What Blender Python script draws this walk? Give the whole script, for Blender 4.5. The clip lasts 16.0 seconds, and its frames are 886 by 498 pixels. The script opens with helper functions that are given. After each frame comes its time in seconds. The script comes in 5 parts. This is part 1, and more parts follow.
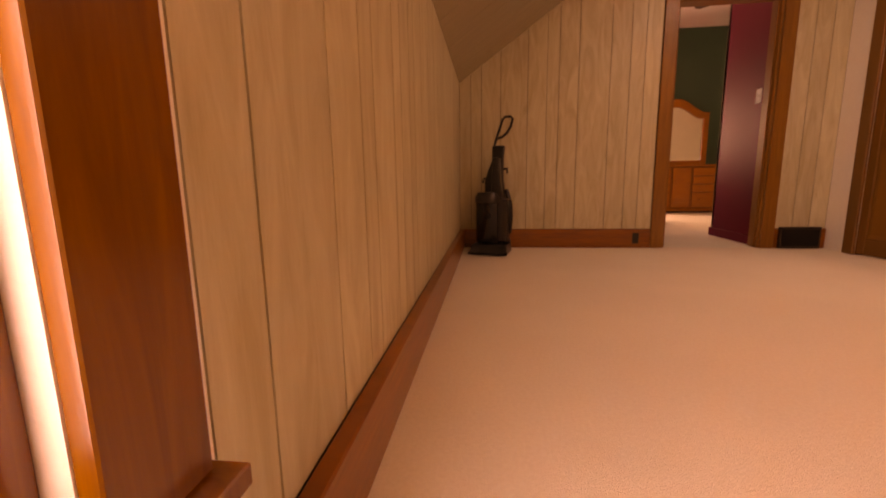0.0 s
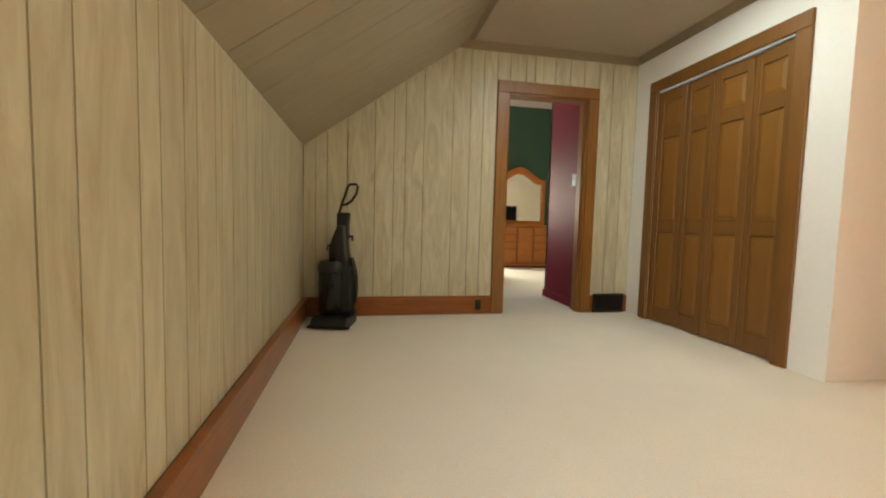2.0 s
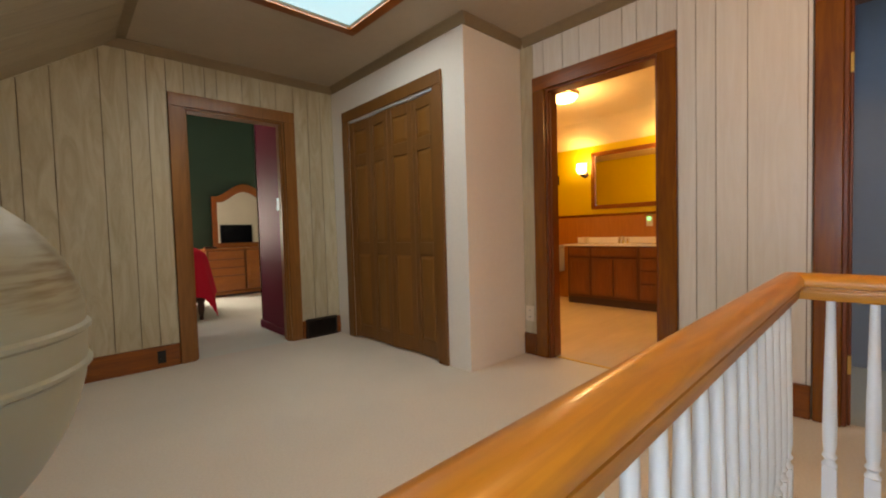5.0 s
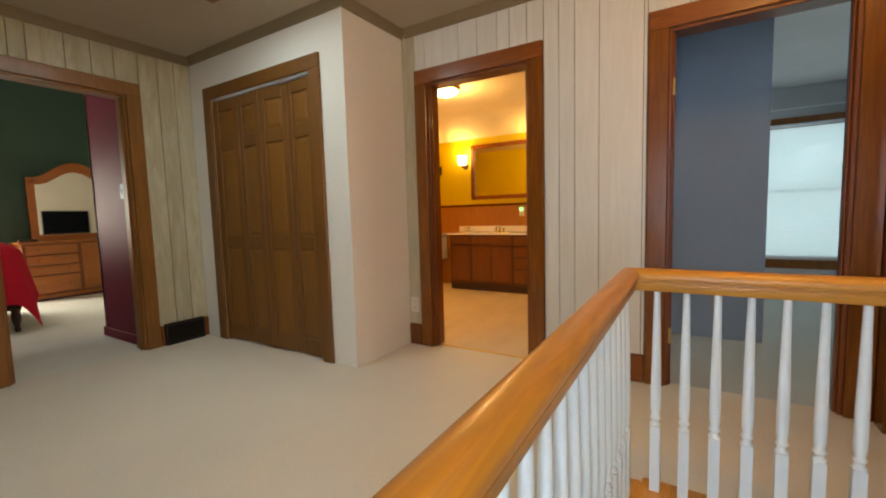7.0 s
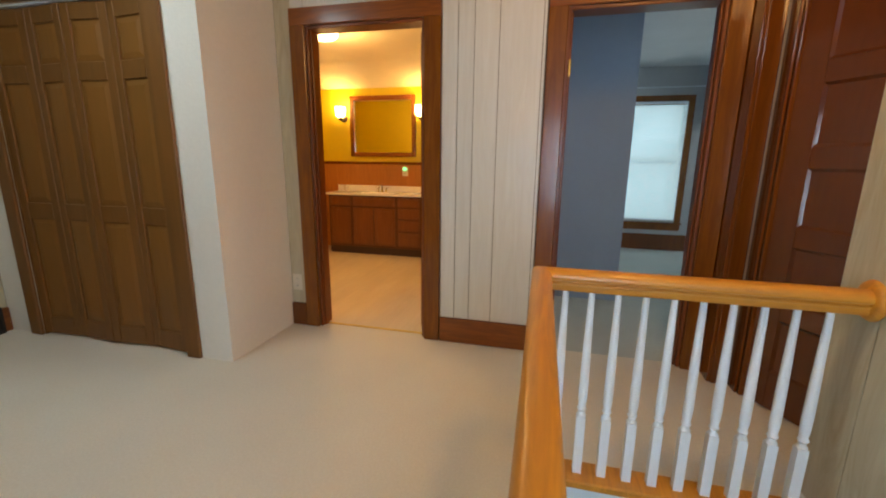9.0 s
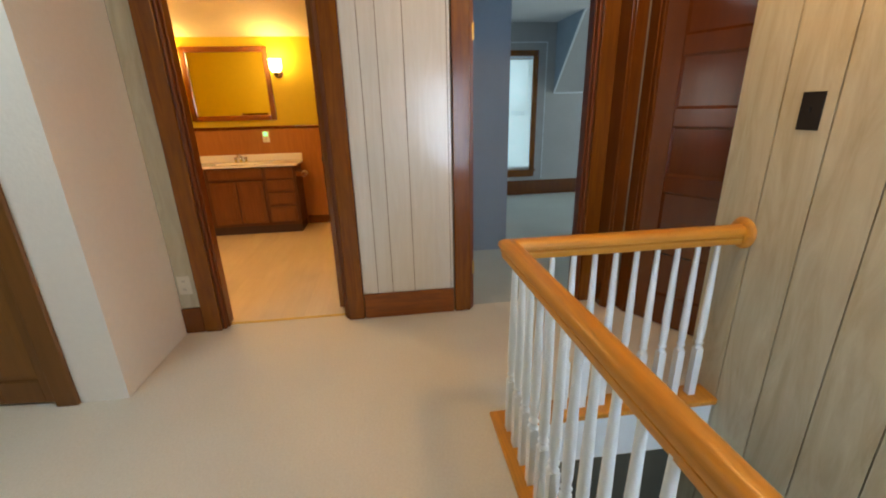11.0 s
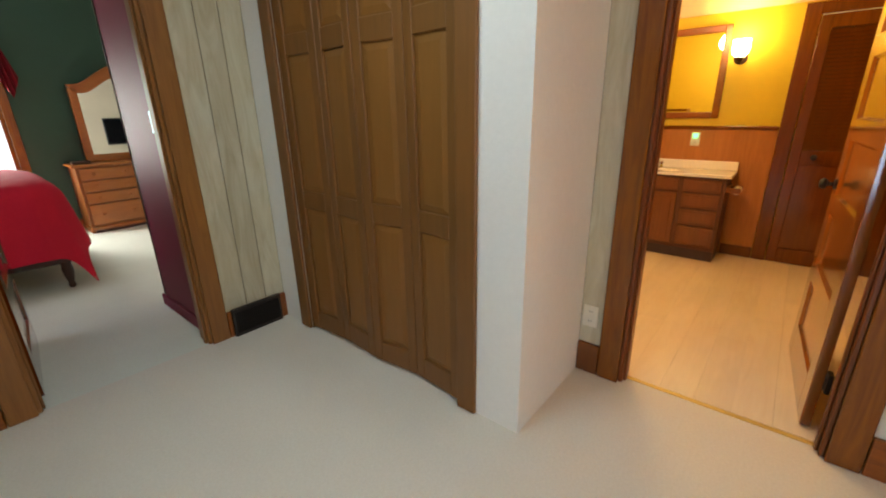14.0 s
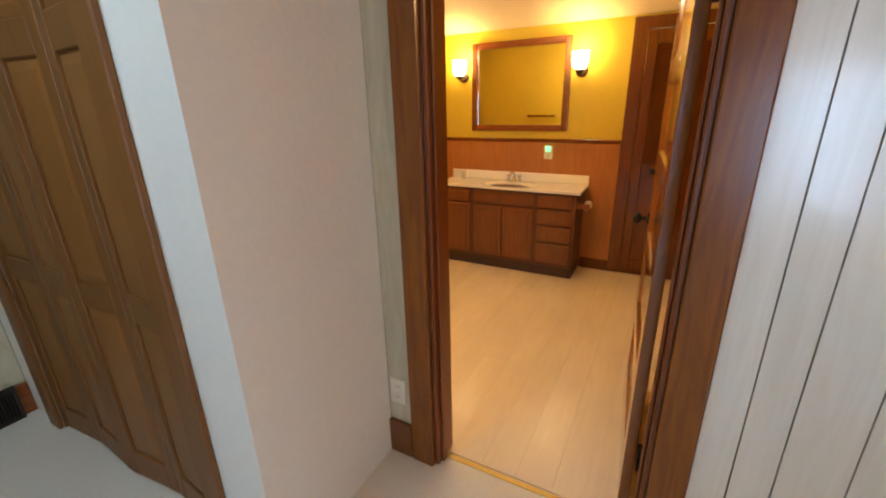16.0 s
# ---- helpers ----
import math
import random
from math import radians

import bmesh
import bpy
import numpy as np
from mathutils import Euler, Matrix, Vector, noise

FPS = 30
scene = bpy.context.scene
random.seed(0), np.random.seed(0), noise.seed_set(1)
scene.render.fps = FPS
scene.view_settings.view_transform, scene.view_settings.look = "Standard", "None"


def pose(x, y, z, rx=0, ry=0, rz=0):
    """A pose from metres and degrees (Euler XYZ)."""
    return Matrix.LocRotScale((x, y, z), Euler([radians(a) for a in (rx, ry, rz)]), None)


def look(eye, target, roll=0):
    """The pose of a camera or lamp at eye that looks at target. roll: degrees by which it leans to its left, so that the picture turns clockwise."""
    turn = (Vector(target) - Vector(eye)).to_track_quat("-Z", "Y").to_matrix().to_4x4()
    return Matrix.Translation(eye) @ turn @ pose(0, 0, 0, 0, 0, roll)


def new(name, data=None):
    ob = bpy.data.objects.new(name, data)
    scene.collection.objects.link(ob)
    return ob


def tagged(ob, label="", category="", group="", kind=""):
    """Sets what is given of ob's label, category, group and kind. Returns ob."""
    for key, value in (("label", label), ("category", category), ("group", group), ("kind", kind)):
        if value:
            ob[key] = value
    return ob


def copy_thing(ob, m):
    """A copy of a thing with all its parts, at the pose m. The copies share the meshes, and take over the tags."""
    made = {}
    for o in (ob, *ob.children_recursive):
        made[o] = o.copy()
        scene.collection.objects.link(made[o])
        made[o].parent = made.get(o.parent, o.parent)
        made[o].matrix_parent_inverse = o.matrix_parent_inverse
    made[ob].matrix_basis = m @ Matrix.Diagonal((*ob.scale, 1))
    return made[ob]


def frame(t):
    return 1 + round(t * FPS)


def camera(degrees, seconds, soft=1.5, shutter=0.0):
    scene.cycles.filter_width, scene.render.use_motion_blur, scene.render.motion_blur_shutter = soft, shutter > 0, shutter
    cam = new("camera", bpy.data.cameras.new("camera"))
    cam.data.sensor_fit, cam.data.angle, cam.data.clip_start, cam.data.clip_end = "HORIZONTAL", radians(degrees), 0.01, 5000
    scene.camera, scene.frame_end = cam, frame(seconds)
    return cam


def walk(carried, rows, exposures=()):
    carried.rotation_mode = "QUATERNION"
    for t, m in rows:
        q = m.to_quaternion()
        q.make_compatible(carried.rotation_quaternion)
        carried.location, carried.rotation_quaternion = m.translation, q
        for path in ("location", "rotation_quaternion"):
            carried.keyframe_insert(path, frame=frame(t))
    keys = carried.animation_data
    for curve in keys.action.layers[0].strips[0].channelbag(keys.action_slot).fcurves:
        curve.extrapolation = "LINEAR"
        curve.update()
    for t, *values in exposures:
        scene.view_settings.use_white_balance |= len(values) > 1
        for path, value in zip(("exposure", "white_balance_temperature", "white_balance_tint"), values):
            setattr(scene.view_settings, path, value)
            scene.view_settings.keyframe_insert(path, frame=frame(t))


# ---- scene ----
cam = camera(93.8, 16.0, soft=2.0)
PATH = [
    (0, (1.105, 0.92, 0.62), (0.877, 2.88, 0.294), -0.9),
    (0.5, (1.154, 0.951, 0.665), (1.104, 2.927, 0.356), 0.6),
    (1, (1.209, 0.964, 0.778), (1.172, 2.954, 0.577), 1.8),
    (1.5, (1.291, 1.031, 0.816), (1.439, 3.021, 0.689), 1.8),
    (2, (1.343, 1.058, 0.857), (1.715, 3.019, 0.722), 1.5),
    (2.5, (1.374, 1.058, 0.89), (1.895, 2.986, 0.785), -0.3),
    (3, (1.439, 1.015, 0.951), (2.106, 2.901, 0.936), 0.9),
    (3.5, (1.596, 0.954, 0.992), (2.506, 2.735, 0.986), -1.6),
    (4, (1.713, 0.934, 0.991), (2.833, 2.591, 0.938), -2.5),
    (6.5, (1.902, 0.915, 0.988), (3.503, 2.11, 0.882), -1.3),
    (7, (1.868, 0.921, 1.048), (3.563, 1.968, 0.879), -1.6),
    (7.5, (1.857, 0.964, 1.089), (3.597, 1.925, 0.866), -0.5),
    (8, (1.874, 1.023, 1.105), (3.656, 1.896, 0.852), 0.7),
    (8.5, (1.951, 1.102, 1.121), (3.805, 1.774, 0.79), 0.8),
    (9, (1.991, 1.125, 1.213), (3.887, 1.6, 0.789), 0.6),
    (9.5, (2.0, 1.184, 1.259), (3.924, 1.449, 0.782), -0.8),
    (12, (2.11, 1.78, 1.332), (3.952, 1.431, 0.636), -0.7),
    (12.5, (2.231, 1.834, 1.302), (4.09, 1.759, 0.568), -0.3),
    (13, (2.343, 1.968, 1.294), (4.154, 2.398, 0.561), -1.6),
    (13.5, (2.483, 2.167, 1.302), (4.156, 3.034, 0.632), -2.1),
    (14, (2.604, 2.209, 1.339), (4.059, 3.427, 0.709), -1.1),
    (14.5, (2.737, 2.23, 1.367), (3.922, 3.722, 0.758), 0.9),
    (15, (2.952, 2.289, 1.405), (4.223, 3.707, 0.794), 1.0),
    (15.5, (3.16, 2.232, 1.391), (4.68, 3.385, 0.791), -0.0),
    (16, (3.357, 1.975, 1.475), (5.018, 2.877, 0.819), -1.3),
]
EXPOSURES = [
    (0.0, -0.05, 100000, 84), (0.6, 0.58, 42000, 46), (1.0, 0.65, 15500, 23), (1.5, 0.70, 11500, 22), (2.0, 0.70, 8600, 13), (2.5, 0.60, 8000, 12), (3.0, 0.25, 8000, 14), (3.5, 0.00, 7400, 13),
    (4.5, -0.15, 8600, 23), (6.5, -0.05, 8500, 18), (8.0, 0.05, 7700, 13), (9.0, -0.02, 7600, 14), (12.0, 0.12, 7400, 13), (14.0, 0.30, 7000, 12), (14.5, 0.33, 7000, 10), (15.0, 0.30, 7000, 11), (15.5, 0.15, 7400, 13), (16.0, 0.15, 6300, 12),
]
walk(cam, [(t, look(eye, target, roll)) for t, eye, target, roll in PATH], EXPOSURES)

# ---- world and large lights ----
world = bpy.data.worlds.new("world")
scene.world = world
world.use_nodes = True
wn = world.node_tree.nodes
sky = wn.new("ShaderNodeTexSky")
sky.sky_type = "NISHITA"
sky.sun_disc = False
sky.sun_elevation = radians(48)
sky.sun_rotation = radians(200)
world.node_tree.links.new(sky.outputs[0], wn["Background"].inputs[0])
wn["Background"].inputs[1].default_value = 0.12


def area(name, at, toward, w, h, watts, color):
    """A window's skylight, or the spread light of a fixture."""
    lamp = bpy.data.lights.new(name, "AREA")
    lamp.shape, lamp.size, lamp.size_y = "RECTANGLE", w, h
    lamp.energy, lamp.color = watts, color
    ob = new(name, lamp)
    ob.matrix_world = look(at, toward)
    return ob


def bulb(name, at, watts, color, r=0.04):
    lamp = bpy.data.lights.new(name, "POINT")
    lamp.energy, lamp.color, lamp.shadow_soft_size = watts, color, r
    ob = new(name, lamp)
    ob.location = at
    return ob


WARM = (1.0, 0.70, 0.34)
sun = new("sun", bpy.data.lights.new("sun", "SUN"))
sun.data.energy, sun.data.angle, sun.data.color = 1.0, radians(12), (1.0, 0.95, 0.88)
sun.rotation_euler = (radians(42), 0, radians(160))
area("light_bedroom_window", (2.785, 9.19, 1.35), (2.785, 5.0, 0.9), 0.80, 1.30, 95, (0.93, 0.97, 0.95))
area("light_skylight", (3.02, 3.275, 2.458), (3.02, 3.275, 0), 0.80, 0.53, 13, (0.66, 0.87, 1.0))
bulb("light_bath_ceiling", (5.45, 3.05, 2.05), 26, WARM, 0.09)
bulb("light_sconce_a", (7.06, 2.71, 1.90), 5.0, WARM)
bulb("light_sconce_b", (7.06, 3.79, 1.90), 5.0, WARM)
# unseen warm fill lamp added above the stairwell; it has no fixture
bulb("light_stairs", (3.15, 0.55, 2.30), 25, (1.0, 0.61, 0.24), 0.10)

# ---- materials ----


def mat(name, base, rough=0.5, metal=0.0, grain=None, second=None, amount=0.5, scale=(8, 8, 8), bump=0.1, coat=0.0, spec=0.5,
        stain=0.12, emit=None, strength=0.0, random_tint=0.0, bump_scale=60.0):
    """A surface with a coarse and a fine variation. grain "wood": streaks along the object's z; scale stretches the pattern."""
    m = bpy.data.materials.new(name)
    m.use_nodes = True
    nt = m.node_tree
    n, l = nt.nodes, nt.links
    b = n["Principled BSDF"]
    b.inputs["Roughness"].default_value = rough
    b.inputs["Metallic"].default_value = metal
    b.inputs["Coat Weight"].default_value = coat
    b.inputs["Coat Roughness"].default_value = 0.12
    b.inputs["Specular IOR Level"].default_value = spec
    co = n.new("ShaderNodeNewGeometry")
    mp = n.new("ShaderNodeMapping")
    mp.inputs["Scale"].default_value = scale
    l.new(co.outputs["Position"], mp.inputs[0])
    tx = n.new("ShaderNodeTexNoise")
    tx.inputs["Scale"].default_value = 1.0
    tx.inputs["Detail"].default_value = 6
    tx.inputs["Roughness"].default_value = 0.62
    tx.inputs["Distortion"].default_value = 1.4 if grain == "wood" else 0.2
    l.new(mp.outputs[0], tx.inputs[0])
    ramp = n.new("ShaderNodeMapRange")
    ramp.inputs[1].default_value, ramp.inputs[2].default_value = 0.35, 0.68
    l.new(tx.outputs["Fac"], ramp.inputs[0])
    mix = n.new("ShaderNodeMixRGB")
    mix.inputs[1].default_value = (*base, 1)
    mix.inputs[2].default_value = (*(second or tuple(c * 0.8 for c in base)), 1)
    sc = n.new("ShaderNodeMath")
    sc.operation = "MULTIPLY"
    sc.inputs[1].default_value = amount
    l.new(ramp.outputs[0], sc.inputs[0])
    l.new(sc.outputs[0], mix.inputs[0])
    big = n.new("ShaderNodeTexNoise")
    big.inputs["Scale"].default_value = 1.7
    big.inputs["Detail"].default_value = 3
    l.new(co.outputs["Position"], big.inputs[0])
    hs = n.new("ShaderNodeHueSaturation")
    val = n.new("ShaderNodeMapRange")
    val.inputs[3].default_value, val.inputs[4].default_value = 1 - stain, 1 + stain
    l.new(big.outputs["Fac"], val.inputs[0])
    l.new(mix.outputs[0], hs.inputs["Color"])
    if random_tint:
        oi = n.new("ShaderNodeObjectInfo")
        rr = n.new("ShaderNodeMapRange")
        rr.inputs[3].default_value, rr.inputs[4].default_value = 1 - random_tint, 1 + random_tint
        l.new(oi.outputs["Random"], rr.inputs[0])
        mm = n.new("ShaderNodeMath")
        mm.operation = "MULTIPLY"
        l.new(val.outputs[0], mm.inputs[0])
        l.new(rr.outputs[0], mm.inputs[1])
        l.new(mm.outputs[0], hs.inputs["Value"])
    else:
        l.new(val.outputs[0], hs.inputs["Value"])
    l.new(hs.outputs[0], b.inputs["Base Color"])
    if bump:
        fine = n.new("ShaderNodeTexNoise")
        fine.inputs["Scale"].default_value = 1.0
        fine.inputs["Detail"].default_value = 4
        m2 = n.new("ShaderNodeMapping")
        k = bump_scale / max(scale)
        m2.inputs["Scale"].default_value = tuple(max(c * k, 2) for c in scale)
        l.new(co.outputs["Position"], m2.inputs[0])
        l.new(m2.outputs[0], fine.inputs[0])
        bp = n.new("ShaderNodeBump")
        bp.inputs["Strength"].default_value = bump
        bp.inputs["Distance"].default_value = 0.004
        l.new(fine.outputs["Fac"], bp.inputs["Height"])
        l.new(bp.outputs[0], b.inputs["Normal"])
    if emit:
        b.inputs["Emission Color"].default_value = (*emit, 1)
        b.inputs["Emission Strength"].default_value = strength
    return m



def garden_pane():
    """Daylight outdoors seen through glass: white sky above, soft blue-green trees lower down."""
    m = mat("bright_garden_pane", (0.9, 0.95, 1.0), 0.2, bump=0, emit=(1, 1, 1), strength=1.25)
    n, l = m.node_tree.nodes, m.node_tree.links
    geo = n.new("ShaderNodeNewGeometry")
    xyz = n.new("ShaderNodeSeparateXYZ")
    l.new(geo.outputs["Position"], xyz.inputs[0])
    blob = n.new("ShaderNodeTexNoise")
    blob.inputs["Scale"].default_value = 5.0
    blob.inputs["Detail"].default_value = 4
    l.new(geo.outputs["Position"], blob.inputs[0])
    low = n.new("ShaderNodeMapRange")
    low.inputs[1].default_value, low.inputs[2].default_value = 1.75, 1.25
    l.new(xyz.outputs[2], low.inputs[0])
    leaf = n.new("ShaderNodeMapRange")
    leaf.inputs[1].default_value, leaf.inputs[2].default_value = 0.44, 0.60
    l.new(blob.outputs["Fac"], leaf.inputs[0])
    k = n.new("ShaderNodeMath")
    k.operation = "MULTIPLY"
    l.new(low.outputs[0], k.inputs[0])
    l.new(leaf.outputs[0], k.inputs[1])
    mix = n.new("ShaderNodeMixRGB")
    mix.inputs[1].default_value, mix.inputs[2].default_value = (0.62, 0.92, 1.0, 1), (0.20, 0.38, 0.36, 1)
    l.new(k.outputs[0], mix.inputs[0])
    l.new(mix.outputs[0], n["Principled BSDF"].inputs["Emission Color"])
    return m


CARPET = mat("carpet", (0.83, 0.775, 0.675), 0.95, second=(0.73, 0.67, 0.565), amount=0.6, scale=(90, 90, 90), bump=0.9, spec=0.1, stain=0.07, bump_scale=260)
BED_CARPET = mat("bedroom_carpet", (0.80, 0.82, 0.73), 0.95, second=(0.71, 0.73, 0.63), amount=0.6, scale=(80, 80, 80), bump=0.8, spec=0.1, bump_scale=240)
BLUE_CARPET = mat("blue_room_carpet", (0.56, 0.60, 0.57), 0.95, scale=(80, 80, 80), bump=0.8, spec=0.1, bump_scale=240)
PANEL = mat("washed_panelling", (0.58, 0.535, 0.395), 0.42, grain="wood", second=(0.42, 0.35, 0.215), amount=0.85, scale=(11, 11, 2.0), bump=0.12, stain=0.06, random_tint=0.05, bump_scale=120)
# same panelling, paler: daylight from the stair window is put into the colour
PANEL_LIT = mat("daylit_washed_panelling", (0.77, 0.78, 0.75), 0.24, grain="wood", second=(0.66, 0.65, 0.60), amount=0.6, scale=(22, 22, 1.8), coat=0.35, bump=0.1, stain=0.05, random_tint=0.04, bump_scale=120)
GROOVE = mat("panelling_groove", (0.24, 0.19, 0.13), 0.7, bump=0)
SLOPE = mat("sloped_ceiling_board", (0.40, 0.33, 0.235), 0.20, grain="wood", second=(0.34, 0.28, 0.20), amount=0.6, scale=(2.0, 20, 2.0), bump=0.08, stain=0.05)
CEIL = mat("ceiling_paint", (0.50, 0.405, 0.295), 0.7, scale=(14, 14, 14), amount=0.25, bump=0.15)
CROWN = mat("crown_moulding", (0.26, 0.195, 0.115), 0.45, grain="wood", scale=(10, 10, 10), bump=0.05)
TRIM = mat("stained_trim", (0.25, 0.076, 0.006), 0.26, grain="wood", second=(0.14, 0.036, 0.004), amount=0.8, scale=(26, 26, 2.2), bump=0.08, coat=0.2, bump_scale=90)
JAMB = mat("smooth_stained_jamb", (0.20, 0.046, 0.007), 0.4, grain="wood", second=(0.15, 0.038, 0.007), amount=0.6, scale=(20, 20, 2), bump=0.03, coat=0.15)
TRIM_H = mat("stained_trim_level", (0.31, 0.084, 0.010), 0.30, grain="wood", second=(0.16, 0.040, 0.008), amount=0.85, scale=(3, 3, 30), bump=0.08, coat=0.3, bump_scale=90)
DARKTRIM = mat("dark_varnished_trim", (0.18, 0.046, 0.005), 0.18, grain="wood", second=(0.11, 0.026, 0.004), amount=0.7, scale=(22, 22, 2), bump=0.05, coat=0.5)
DOOR = mat("dark_varnished_door", (0.135, 0.029, 0.003), 0.10, grain="wood", second=(0.105, 0.021, 0.003), amount=0.6, scale=(14, 14, 2), bump=0.04, coat=0.7)
BATHDOOR = mat("glossy_bath_door", (0.29, 0.092, 0.018), 0.16, grain="wood", second=(0.24, 0.075, 0.015), amount=0.7, scale=(14, 14, 2), bump=0.03, coat=1.0)
OAK_D = mat("brown_bifold_wood", (0.205, 0.079, 0.015), 0.5, grain="wood", second=(0.135, 0.052, 0.009), amount=0.5, scale=(20, 20, 1.6), bump=0.08)
OAK_P = mat("brown_bifold_panel_wood", (0.25, 0.097, 0.017), 0.48, grain="wood", second=(0.19, 0.076, 0.012), amount=0.5, scale=(16, 16, 1.4), bump=0.08)
FRAME_BR = mat("golden_brown_trim", (0.29, 0.115, 0.026), 0.4, grain="wood", second=(0.19, 0.070, 0.015), amount=0.8, scale=(26, 26, 2.2), bump=0.1, coat=0.1, bump_scale=90)
OAK_R = mat("golden_rail_wood", (0.70, 0.30, 0.036), 0.36, grain="wood", second=(0.48, 0.19, 0.035), amount=0.8, scale=(2.5, 34, 34), bump=0.08, coat=0.15)
OAK_R2 = mat("golden_rail_wood_cross", (0.70, 0.30, 0.036), 0.36, grain="wood", second=(0.48, 0.19, 0.035), amount=0.8, scale=(34, 2.5, 34), bump=0.08, coat=0.15)
WHITE = mat("white_wood_paint", (0.78, 0.86, 0.91), 0.35, scale=(30, 30, 30), amount=0.12, bump=0.06, stain=0.03)
WALLW = mat("painted_drywall", (0.82, 0.775, 0.70), 0.75, scale=(40, 40, 40), amount=0.15, bump=0.35, stain=0.04)
YELLOW = mat("yellow_wall_paint", (0.74, 0.54, 0.035), 0.6, scale=(20, 20, 20), amount=0.15, bump=0.1)
WAINS = mat("orange_wainscot", (0.50, 0.20, 0.055), 0.35, grain="wood", second=(0.36, 0.13, 0.03), amount=0.6, scale=(18, 18, 2), bump=0.05, coat=0.3)
BATHCEIL = mat("bath_ceiling_paint", (0.78, 0.62, 0.38), 0.7, scale=(20, 20, 20), amount=0.15)
TILE = mat("cream_floor_plank", (0.84, 0.74, 0.58), 0.22, grain="wood", second=(0.76, 0.64, 0.47), amount=0.6, scale=(2, 16, 2), bump=0.12, random_tint=0.05)
# cherry darkened so that the gaps between doors and drawers read as shaded
VANITY_B = mat("shaded_cherry_carcass", (0.12, 0.040, 0.013), 0.5, bump=0.04)
VANITY = mat("dark_cherry_cabinet", (0.22, 0.078, 0.024), 0.33, grain="wood", second=(0.14, 0.045, 0.014), amount=0.7, scale=(20, 20, 2), bump=0.08, coat=0.3)
KICK = mat("dark_kick_board", (0.06, 0.03, 0.02), 0.6)
COUNTER = mat("cream_cultured_marble", (0.92, 0.87, 0.78), 0.18, second=(0.86, 0.79, 0.67), scale=(6, 6, 6), amount=0.4, bump=0, coat=0.4)
PORCELAIN = mat("white_porcelain", (0.82, 0.80, 0.76), 0.1, bump=0, coat=0.5)
CHROME = mat("chrome", (0.8, 0.8, 0.8), 0.12, 1.0, bump=0, stain=0.02)
BRASS = mat("worn_brass", (0.70, 0.48, 0.16), 0.3, 1.0, bump=0)
BRASS_D = mat("dull_brass_strip", (0.72, 0.50, 0.13), 0.4, 0.4, bump=0)
BRONZE = mat("dark_bronze", (0.09, 0.045, 0.018), 0.45, 0.3, bump=0)
BLACKM = mat("black_metal", (0.02, 0.017, 0.015), 0.4, 0.4, bump=0)
MIRROR = mat("mirror_glass", (0.86, 0.86, 0.84), 0.015, 1.0, bump=0, stain=0.0, amount=0.0)
GLOW = mat("glowing_bath_glass", (0.9, 0.8, 0.6), 0.4, bump=0, emit=(1.0, 0.74, 0.34), strength=15.0)
GLOWC = mat("glowing_ceiling_glass", (0.9, 0.8, 0.6), 0.4, bump=0, emit=(1.0, 0.80, 0.45), strength=7.0)
GREEN = mat("dark_green_wall_paint", (0.026, 0.090, 0.060), 0.6, scale=(20, 20, 20), amount=0.2, bump=0.1)
MAROON = mat("maroon_gloss_paint", (0.20, 0.020, 0.042), 0.52, scale=(20, 20, 20), amount=0.15, bump=0.05, spec=0.12)
CREAMW = mat("cream_wall_paint", (0.80, 0.72, 0.55), 0.7, scale=(20, 20, 20), amount=0.1)
BLUEW = mat("slate_blue_wall_paint", (0.27, 0.35, 0.46), 0.6, scale=(20, 20, 20), amount=0.12, bump=0.1)
GREYW = mat("grey_wall_paint", (0.46, 0.49, 0.51), 0.65, scale=(20, 20, 20), amount=0.12, bump=0.1)
WHITEC = mat("white_ceiling_paint", (0.80, 0.81, 0.82), 0.8, scale=(20, 20, 20), amount=0.1)
# darker copy of the pine: puts shade into the gaps between drawers
PINE_D = mat("shaded_pine_carcass", (0.26, 0.085, 0.016), 0.4, grain="wood", scale=(3, 20, 20), bump=0.05)
PINE = mat("golden_pine_furniture", (0.46, 0.15, 0.022), 0.3, grain="wood", second=(0.34, 0.105, 0.018), amount=0.7, scale=(3, 20, 20), bump=0.05, coat=0.4)
RED = mat("crimson_bedcover", (0.50, 0.012, 0.035), 0.85, scale=(50, 50, 50), amount=0.3, bump=0.6, spec=0.2)
REDD = mat("burgundy_swag", (0.20, 0.012, 0.02), 0.85, scale=(60, 60, 60), amount=0.3, bump=0.5, spec=0.2)
DARKW = mat("dark_bed_wood", (0.05, 0.018, 0.01), 0.3, grain="wood", scale=(15, 15, 3), bump=0.04)
PLASTIC = mat("charcoal_plastic", (0.009, 0.009, 0.011), 0.28, scale=(40, 40, 40), amount=0.2, bump=0.03)
PLASTIC2 = mat("grey_smoky_plastic", (0.013, 0.014, 0.017), 0.2, bump=0)
GLASSK = mat("black_screen", (0.008, 0.008, 0.01), 0.12, bump=0)
IVORY = mat("ivory_plastic", (0.78, 0.72, 0.60), 0.35, bump=0)
VENT = mat("dark_dusty_vent", (0.018, 0.012, 0.009), 0.6, bump=0.2)
# near-black colour stands in for the unlit depth of the stairwell
UNLIT = mat("unlit_stairwell_dark", (0.10, 0.10, 0.08), 0.8, bump=0)
# slat emission stands in for daylight passing through the closed blind
BLIND = mat("backlit_white_slat", (0.80, 0.86, 0.88), 0.5, bump=0, emit=(0.48, 0.80, 0.95), strength=0.27)
